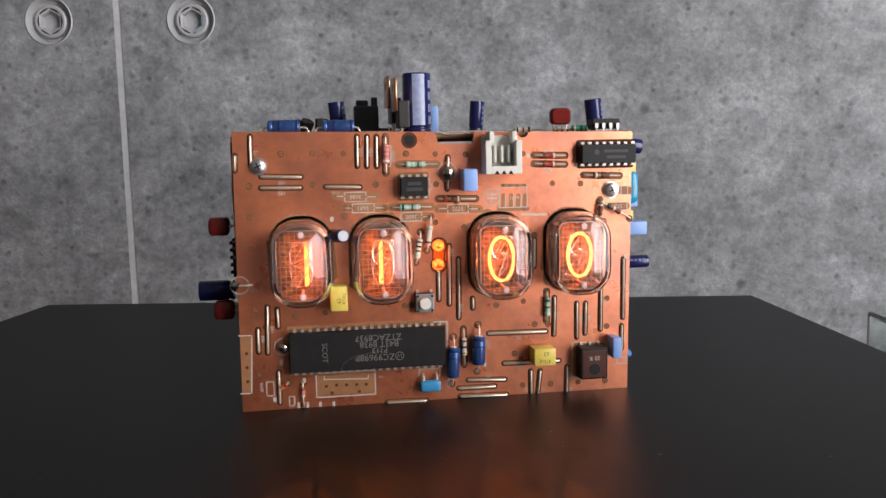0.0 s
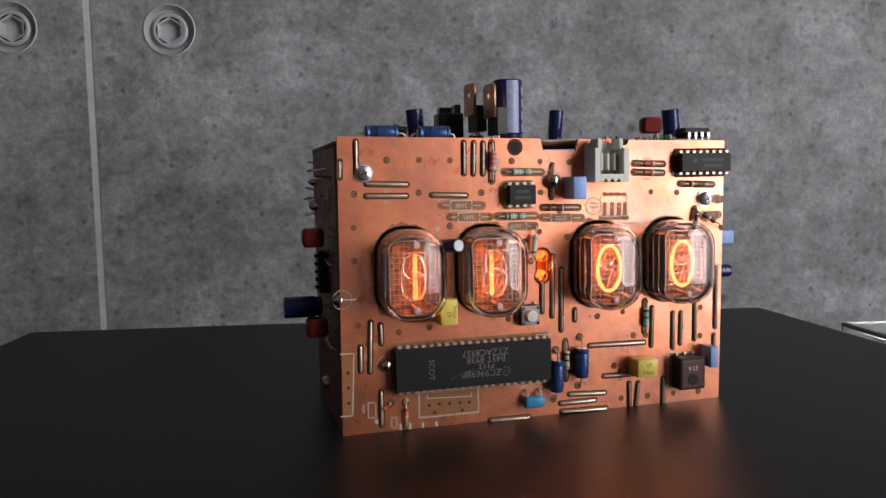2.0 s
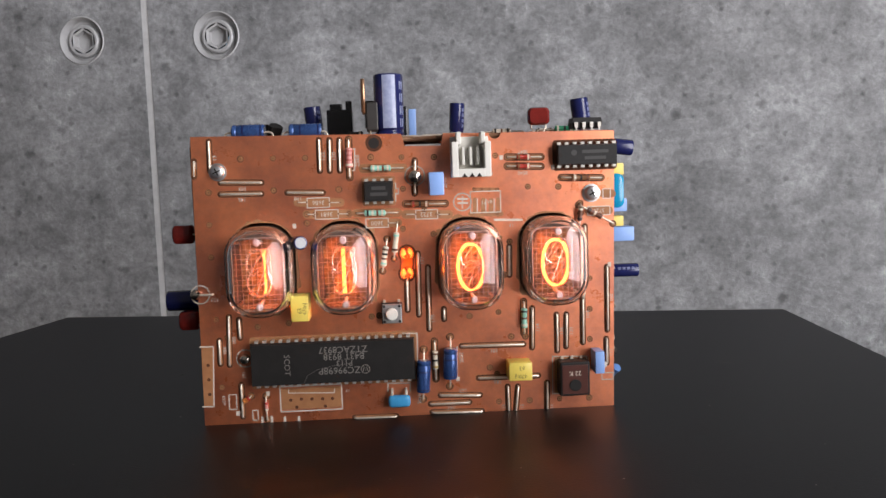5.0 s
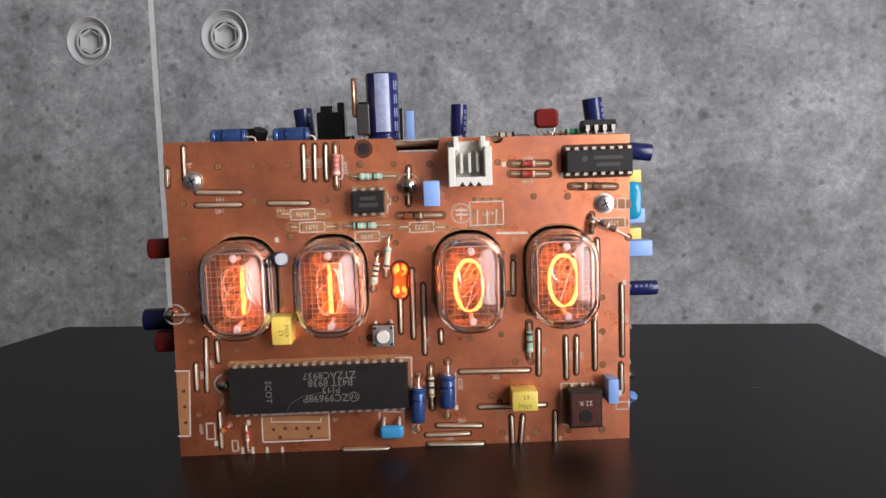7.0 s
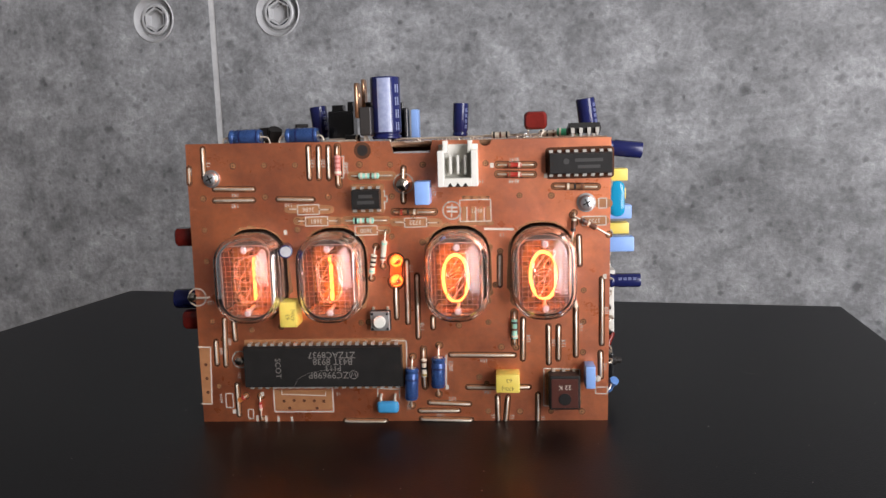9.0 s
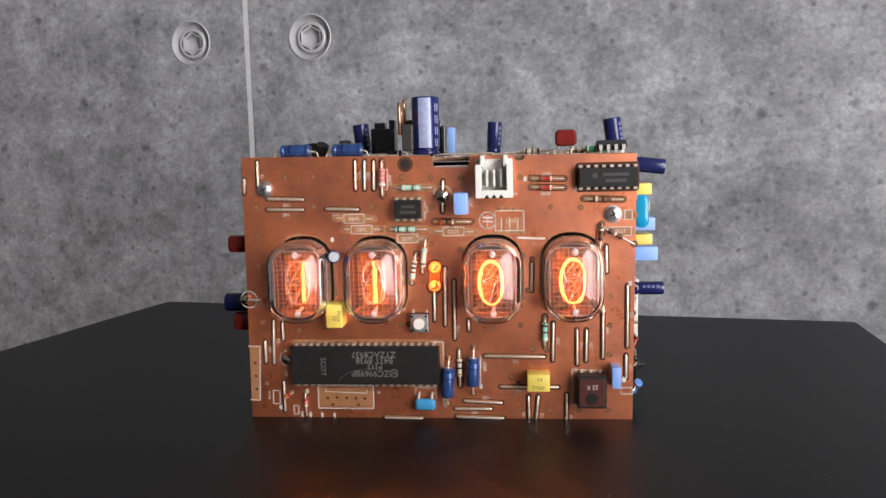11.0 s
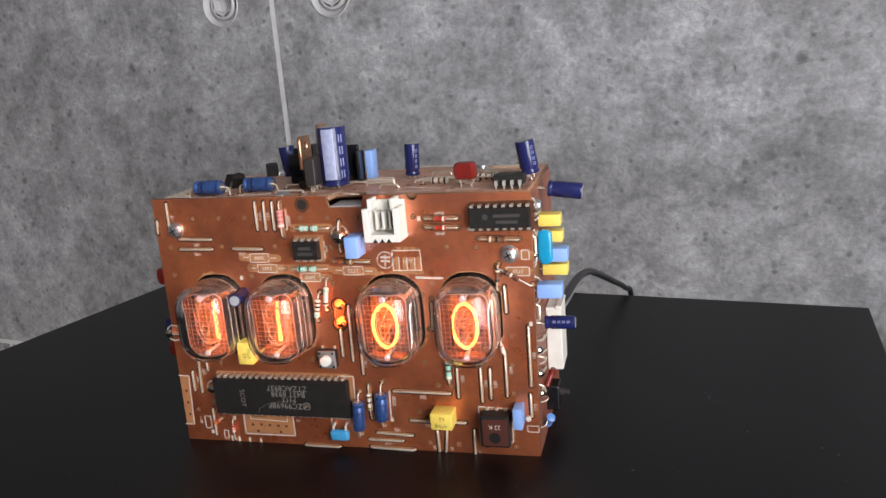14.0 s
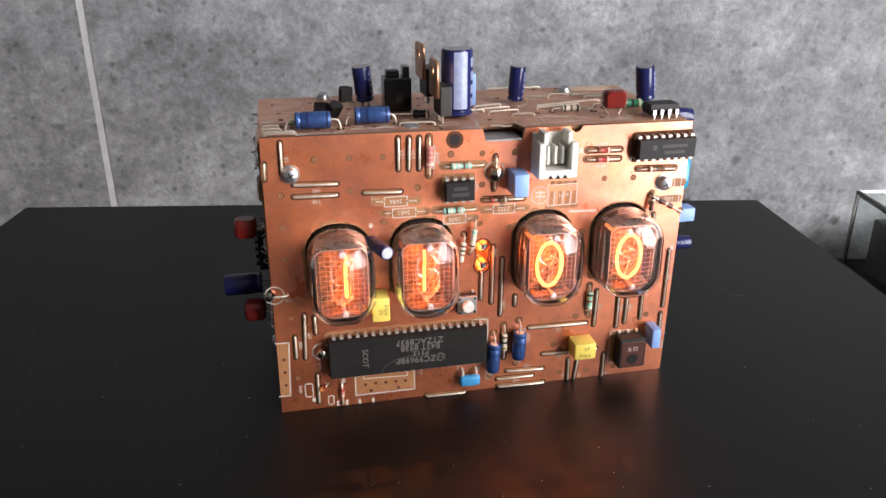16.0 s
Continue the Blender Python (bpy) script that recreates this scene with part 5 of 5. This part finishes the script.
part("paper_label", box(bmesh.new(), 46.5, 50.5, 0.05, 62.0, 57.0, 0.25), TAN_PAPER, clock, "blank tan sticker", TOP)
P2 = PRINTED["top"]
for x0, y0, x1, y1 in ((-57.5, 7.4, -43.5, 8.6), (-39, 10.2, -25.5, 11.2), (21.5, 6.0, 31.0, 13.5), (26.5, 6.5, 33.5, 13.0), (-13.5, 9.6, -6.0, 13.0)):
    band(P2, [(x0, y0), (x1, y0), (x1, y1), (x0, y1)], 0.35, 0.05, True)
band(P2, [(-0.6, 5.0), (0.6, 13.0)], 0.7)
for c, r in (((-58, 52), 5.5), ((-57, 42), 5.0), ((13.0, 8.0), 1.6), ((20, 35), 4.0), ((-31, 42), 4.4)):
    band(P2, circle(*c, r, 28), 0.35, 0.05, True)
for i in range(120):
    x, y = random.uniform(-64, 64), random.uniform(4, 57)
    if i % 3 == 0:
        x, y = random.uniform(-64, -20), random.uniform(4, 24)
    w = random.uniform(0.5, 1.6)
    flat(P2, [(x - w, y - 0.3), (x + w, y - 0.3), (x + w, y + 0.3), (x - w, y + 0.3)], 0.05)
for i in range(8):
    for j in range(2):
        x, y = 40.5 + i * 1.35, 5.2 + j * 2.0
        flat(P2, [(x - 0.45, y - 0.6), (x + 0.45, y - 0.6), (x + 0.3, y + 0.7), (x - 0.3, y + 0.4)], 0.05)
tagged(part("board_print", P2, SILK, top_board, "white printed outlines"), kind="stuff")
for i in range(60):
    pad(random.uniform(-63, 63), random.uniform(5, 57), 0.8, "top")
tagged(part("etching", ETCHED["top"], ETCH, top_board, "dark pads"), kind="stuff")

# ---- left side board ----
side = lambda y, z, out: Matrix.Translation((-0.067 - out * MM, y * MM, z * MM))
OUT_L = Matrix(((0, 0, -1, 0), (1, 0, 0, 0), (0, -1, 0, 0), (0, 0, 0, 1)))
OUT_R = Matrix(((0, 0, 1, 0), (1, 0, 0, 0), (0, 1, 0, 0), (0, 0, 0, 1)))
dipped(side(12.0, 61.3, 2.6) @ OUT_L, 5.6, 7.0, 6.0, 2.8)
dipped(side(12.0, 32.6, 2.2) @ OUT_L, 5.6, 7.0, 6.0, 2.4)
radial_cap(side(21.0, 38.0, 3.0) @ OUT_L, 3.5, 12.2, stripe=False, legs=3.0)
strip = part("pin_strip", box(bmesh.new(), -2.2, -7.0, 0, 2.2, 7.0, 3.4, 0.3), EPOXY, clock, "black plastic pin strip", side(24.0, 49.0, 0) @ OUT_L)
for i in range(5):
    part("contact", box(bmesh.new(), -1.2, -5.9 + i * 2.6, 3.2, 1.2, -4.8 + i * 2.6, 4.4, 0.15), HOLE, strip)
screw(side(33.0, 9.0, 0) @ OUT_L, 2.2, 2.2)
for y, z in ((52.0, 70.0), (53.0, 79.0), (54.0, 61.0)):
    part("solder_blob", lathe_mesh([(1.7, 0), (1.6, 0.9), (1.0, 2.0), (0.3, 2.8)]), CHROME, clock, "small solder joint", side(y, z, 0) @ OUT_L, True)
for y0, z0, y1, z1 in ((20, 83, 52, 83), (34, 80, 50, 80), (10, 70, 12, 78), (22, 66, 22, 74), (14, 52, 34, 55), (12, 25, 30, 26)):
    bm = bmesh.new()
    sweep(bm, [(-67.0, y0, z0), (-68.0, y0 + (y1 - y0) * 0.1, z0 + (z1 - z0) * 0.1), (-68.0, y1 - (y1 - y0) * 0.1, z1 - (z1 - z0) * 0.1), (-67.0, y1, z1)], 0.4, 6)
    part("wire_link", bm, TIN, clock, smooth=True)

# cut component legs and thin wires standing off the side
for y, z, dy, dz, out in ((56, 76, 1.5, 1, 3.2), (57, 73.5, 2, -1, 4.0), (55, 71, 1, 2, 3.0), (56.5, 68, 1.5, -1.5, 3.4), (57, 86, 1, 0.5, 2.2), (56, 83.5, 1, -0.5, 2.4), (8, 63.5, 3, 1, 1.6), (6, 57, 3, -1, 1.5), (10, 53, -3, 1.5, 1.8),
                          (7, 50.5, 3, 0.5, 1.4), (16, 57, 3, -1.5, 1.6), (7, 37, 2.5, 2, 2.0), (6, 33, 3, -2, 1.8), (9, 28, 3, 0.5, 2.0), (17, 27.5, 2, -1, 1.6), (20, 40.5, -3, 2, 2.2), (5, 30.5, 2, 1, 1.2)):
    bm = bmesh.new()
    sweep(bm, smooth_path([(-66.5, y, z), (-67 - out * 0.7, y + dy * 0.2, z + dz * 0.3), (-67 - out, y + dy * 0.6, z + dz), (-67 - out * 0.4, y + dy, z + dz * 0.7), (-66.8, y + dy * 1.2, z + dz * 0.3)], 4), 0.19, 6)
    part("wire_end", bm, GREY_METAL, clock, smooth=True)
screw(side(53.0, 70.5, 0) @ OUT_L, 2.0, 2.6)
for y in range(4, 58, 3):
    for z in range(6, 88, 3):
        if random.random() < 0.16:
            flat(ETCHED["side"], circle(-y, z, random.uniform(0.4, 0.8), 8), 0.04)
for y0, z0, y1, z1 in ((22, 68, 22, 72), (8, 80, 50, 81), (30, 20, 50, 20), (12, 74, 40, 74), (36, 30, 36, 66), (44, 12, 44, 40)):
    slot("side", -y0, z0, -y1, z1, 0.9)
tagged(part("etching", ETCHED["side"], ETCH, left_board, "dark etched gaps"), kind="stuff")

# ---- right side board ----
sideR = lambda y, z, out: Matrix.Translation((0.067 + out * MM, y * MM, z * MM))
radial_cap(sideR(26.0, 87.0, 3.4) @ OUT_R @ at(0, 0, 0, 7, 0, 0), 2.8, 11.6, legs=3.0, turn=30)
radial_cap(sideR(12.0, 43.6, 2.0) @ OUT_R, 2.3, 10.2, legs=2.0, turn=200)
box_cap(sideR(17.0, 78.2, 1.0) @ OUT_R, 6.0, 4.0, 7.4, YELLOW, "yellow moulded film capacitor", 1)
box_cap(sideR(21.0, 71.8, 1.0) @ OUT_R, 6.0, 3.8, 7.4, YELLOW, "yellow moulded film capacitor", 1)
box_cap(sideR(19.0, 65.8, 1.0) @ OUT_R, 6.0, 4.6, 9.0, PALE_BLUE, "pale blue moulded film capacitor", 1)
box_cap(sideR(22.0, 60.0, 1.0) @ OUT_R, 6.0, 3.8, 8.6, YELLOW, "yellow moulded film capacitor", 1)
box_cap(sideR(7.5, 56.6, 0.8) @ OUT_R, 5.6, 4.8, 8.2, PALE_BLUE, "pale blue moulded film capacitor", 1)
# teal ceramic disc standing off the edge
bm = bmesh.new()
rings = []
for d, k in ((-1.5, 0.55), (-1.2, 0.85), (-0.6, 1.0), (0.6, 1.0), (1.2, 0.85), (1.5, 0.55)):
    rings.append([(a * k, d, b * k) for a, b in rounded(4.8, 11.4, 2.2, 6)])
loft(bm, rings)
ob = part("ceramic_capacitor", bm, TEAL, clock, "glossy teal ceramic capacitor", at(70.9, 7.5, 71.0), True)
bm = bmesh.new()
for s in (-1, 1):
    sweep(bm, [(-1.5, 0, s * 3), (-2.6, 0, s * 3.4), (-3.4, -0.5, s * 6.2), (-4.4, -0.5, s * 7)], 0.27, 6)
part("lead", bm, TIN, ob, smooth=True)
ob = part("white_relay", box(bmesh.new(), -7.0, -11.8, 0, 7.0, 11.8, 5.6, 0.4), NYLON, clock, "white plastic relay case", sideR(34.0, 32.0, 0.2) @ OUT_R)
part("case_edge", box(bmesh.new(), -7.2, 11.0, 3.6, 7.2, 12.4, 5.8, 0.2), NYLON, ob)
bm = bmesh.new()
sweep(bm, [(68.2, 14, 19.5), (69.3, 15, 22.4), (70.4, 16, 24.6), (70.6, 16, 25.2)], 1.1, 12)
part("red_sleeve", bm, RED, clock, "short piece of red sleeving", smooth=True)
part("plastic_block", box(bmesh.new(), -4.0, -4.5, 0, 4.0, 4.5, 4.6, 0.5), BLACK_PLASTIC, clock, "small black component block", sideR(24.0, 12.0, 0) @ OUT_R)
bm = bmesh.new()
lathe(bm, [(0.6, -3.2), (1.5, -2.9), (1.6, -2.0), (1.3, -1.4), (1.3, 1.4), (1.6, 2.0), (1.5, 2.9), (0.6, 3.2)], 14)
ob = part("resistor", bm, RES_BLUE, clock, "pale blue resistor", at(69.2, 9.0, 9.0, 40, 25, 0), True)
bm = bmesh.new()
sweep(bm, [(0, 0, -3), (-0.4, -0.5, -4.6), (-1.8, -1.4, -5), (-3.4, -1.6, -4.4)], 0.27, 6)
part("lead", bm, TIN, ob, smooth=True)
part("knob_shaft", lathe_mesh([(1.7, 4.5), (1.7, 6.0), (1.1, 6.2), (1.1, 7.6), (0.8, 7.9), (0.2, 8.0)]), GREY_EPOXY, clock, "dark turning shaft on the side", sideR(24.0, 13.0, 0) @ OUT_R, True)
for y, z, dy, dz, out in ((4, 88, 2, -2, 1.8), (5, 80, 3, 1.5, 2.4), (4, 74, 1.5, 3, 2.0), (4, 62, 3, -2, 2.2), (5, 52, 2, 3, 1.8), (4.5, 46, 3, -1, 2.4), (6, 39, 2, 2, 2.2), (5, 34, 3, -2, 2.6), (8, 30, 3, 2, 2.2), (5, 24, 2, -3, 2.0), (6, 17, 3, 1, 2.4), (5, 8, 3, 2, 1.8)):
    bm = bmesh.new()
    sweep(bm, smooth_path([(66.5, y, z), (67 + out * 0.7, y + dy * 0.2, z + dz * 0.3), (67 + out, y + dy * 0.6, z + dz), (67 + out * 0.4, y + dy, z + dz * 0.7), (66.8, y + dy * 1.2, z + dz * 0.3)], 4), 0.26, 6)
    part("wire_end", bm, TIN, clock, smooth=True)
for y, z in ((4.5, 84), (5, 69), (6, 36), (5, 28), (7, 20)):
    part("solder_blob", lathe_mesh([(1.5, 0), (1.4, 0.7), (0.9, 1.5), (0.3, 1.9)]), CHROME, clock, "small solder joint", sideR(y, z, 0) @ OUT_R, True)
screw(sideR(14.0, 83.5, 0) @ OUT_R, 2.0, 2.6)
for y0, z0, y1, z1 in ((6, 52, 6, 46), (9, 38, 22, 36), (8, 34, 20, 31), (5, 28, 16, 26), (6, 82, 22, 80), (4.5, 76, 4.5, 66)):
    bm = bmesh.new()
    sweep(bm, [(67.0, y0, z0), (68.2, y0 + (y1 - y0) * 0.12, z0 + (z1 - z0) * 0.12), (68.2, y1 - (y1 - y0) * 0.12, z1 - (z1 - z0) * 0.12), (67.0, y1, z1)], 0.4, 6)
    part("wire_link", bm, TIN, clock, smooth=True)


bm = bmesh.new()
sweep(bm, smooth_path([(67.0, 48, 36.2), (70.5, 68, 36.0), (72, 92, 34.6), (73.6, 114, 31.6), (76, 134, 26.6), (80, 154, 18.6), (84.6, 170, 11.0), (90, 184, 3.2), (93, 192, -6), (95, 196, -60), (97, 205, -300), (97, 205, -700)]), 1.6, 10)
part("power_cable", bm, CABLE, clock, "black power cable hanging over the table edge", smooth=True)
bm = bmesh.new()
sweep(bm, smooth_path([(67.0, 44, 32.6), (70.5, 64, 33.2), (72, 90, 32.2), (73.4, 112, 29.6), (75.4, 130, 26.2)]), 0.8, 8)
part("cable_core", bm, GREY_METAL, clock, "grey second core of the cable", smooth=True)

# ---- beyond the table: a clear acrylic cover on a low black shelf, with a cable ----
shelf = thing("low_shelf", ROOM @ pose(0.62, 0.14, FLOOR), "low black shelf beside the table, against the concrete wall", "shelf")
SH = 640.0
part("shelf_top", box(bmesh.new(), -340, -240, SH - 22, 340, 180, SH, 1.5), BLACK_TOP, shelf)
for s in (-1, 1):
    part("shelf_side", box(bmesh.new(), s * 328 - 10, -238, 0, s * 328 + 10, 178, SH - 22, 1), BLACK_TOP, shelf)
acr = thing("acrylic_cover", ROOM @ pose(0.296, 0.20, FLOOR + 0.64), "clear acrylic display cover with bright polished edges", "display cover")
HA = 66.0
for name, b in (("top_panel", (0, 0, HA - 3, 150, 110, HA)), ("side_panel", (0, 0, 0, 3, 110, HA - 3.2)), ("side_panel", (147, 0, 0, 150, 110, HA - 3.2)), ("back_panel", (3.2, 107, 0, 146.8, 110, HA - 3.2)), ("front_panel", (3.2, 0, 0, 146.8, 3, HA - 3.2))):
    ob = part(name, box(bmesh.new(), *b, 0.3), ACRYLIC, acr)
    ob.visible_shadow = False
bm = bmesh.new()
sweep(bm, [(1.5, 1, HA - 1), (1.5, 109, HA - 1)], 1.6, 6)
sweep(bm, [(1.5, 109, HA - 1), (1.5, 109, 1)], 1.6, 6)
part("polished_edge", bm, FROST, acr)
part("base_plate", box(bmesh.new(), -7, -7, 0.2, 157, 117, 9, 0.8), EPOXY, acr, "matt black base plate")
inner = thing("black_box", ROOM @ pose(0.306, 0.21, FLOOR + 0.6495), "plain dark box standing under the acrylic cover", "box")
part("box_body", box(bmesh.new(), 0, 0, 0, 125, 85, 40, 1.2), EPOXY, inner)
cab = thing("black_cable", ROOM @ pose(0, 0, FLOOR + 0.64), "looped glossy black cable lying on the low shelf", "cable")
bm = bmesh.new()
sweep(bm, smooth_path([(278, 20, 4), (268, 110, 14), (240, 170, 36), (212, 225, 48), (204, 270, 49), (222, 302, 44), (258, 296, 30), (276, 250, 12), (279, 190, 4), (278, 120, 4)]), 3.6, 10)
part("cable_sheath", bm, BLACK_PLASTIC, cab, smooth=True)
bm = bmesh.new()
sweep(bm, smooth_path([(270, 20, 4), (256, 100, 10), (226, 150, 30), (203, 200, 41), (196, 250, 40), (208, 290, 36), (246, 306, 22), (268, 270, 4.5), (266, 200, 4)]), 3.6, 10)
part("cable_sheath", bm, BLACK_PLASTIC, cab, smooth=True)

# dust on the table
bm = bmesh.new()
for i in range(420):
    x, y, s = random.uniform(-205, 205), random.uniform(-60, 345), random.uniform(0.08, 0.28)
    z = TH + 0.02
    a = random.random() * 6
    bm.faces.new([bm.verts.new((x + s * math.cos(a + k * 1.57) * (1 if k % 2 else 1.8), y + s * math.sin(a + k * 1.57), z + 0.06 * (k == 1))) for k in range(4)])
for i in range(2):
    x, y, a = random.uniform(-190, 200), random.uniform(-40, 330), random.random() * 6
    sweep(bm, smooth_path([(x, y, TH + 0.1), (x + 4 * math.cos(a), y + 4 * math.sin(a), TH + 0.15), (x + 7 * math.cos(a + 0.7), y + 7 * math.sin(a + 0.7), TH + 0.1)], 4), 0.03, 4)
tagged(part("dust", bm, DUST, None, "fine pale dust specks and lint on the black table", table.matrix_basis.copy()), category="dust", kind="stuff")
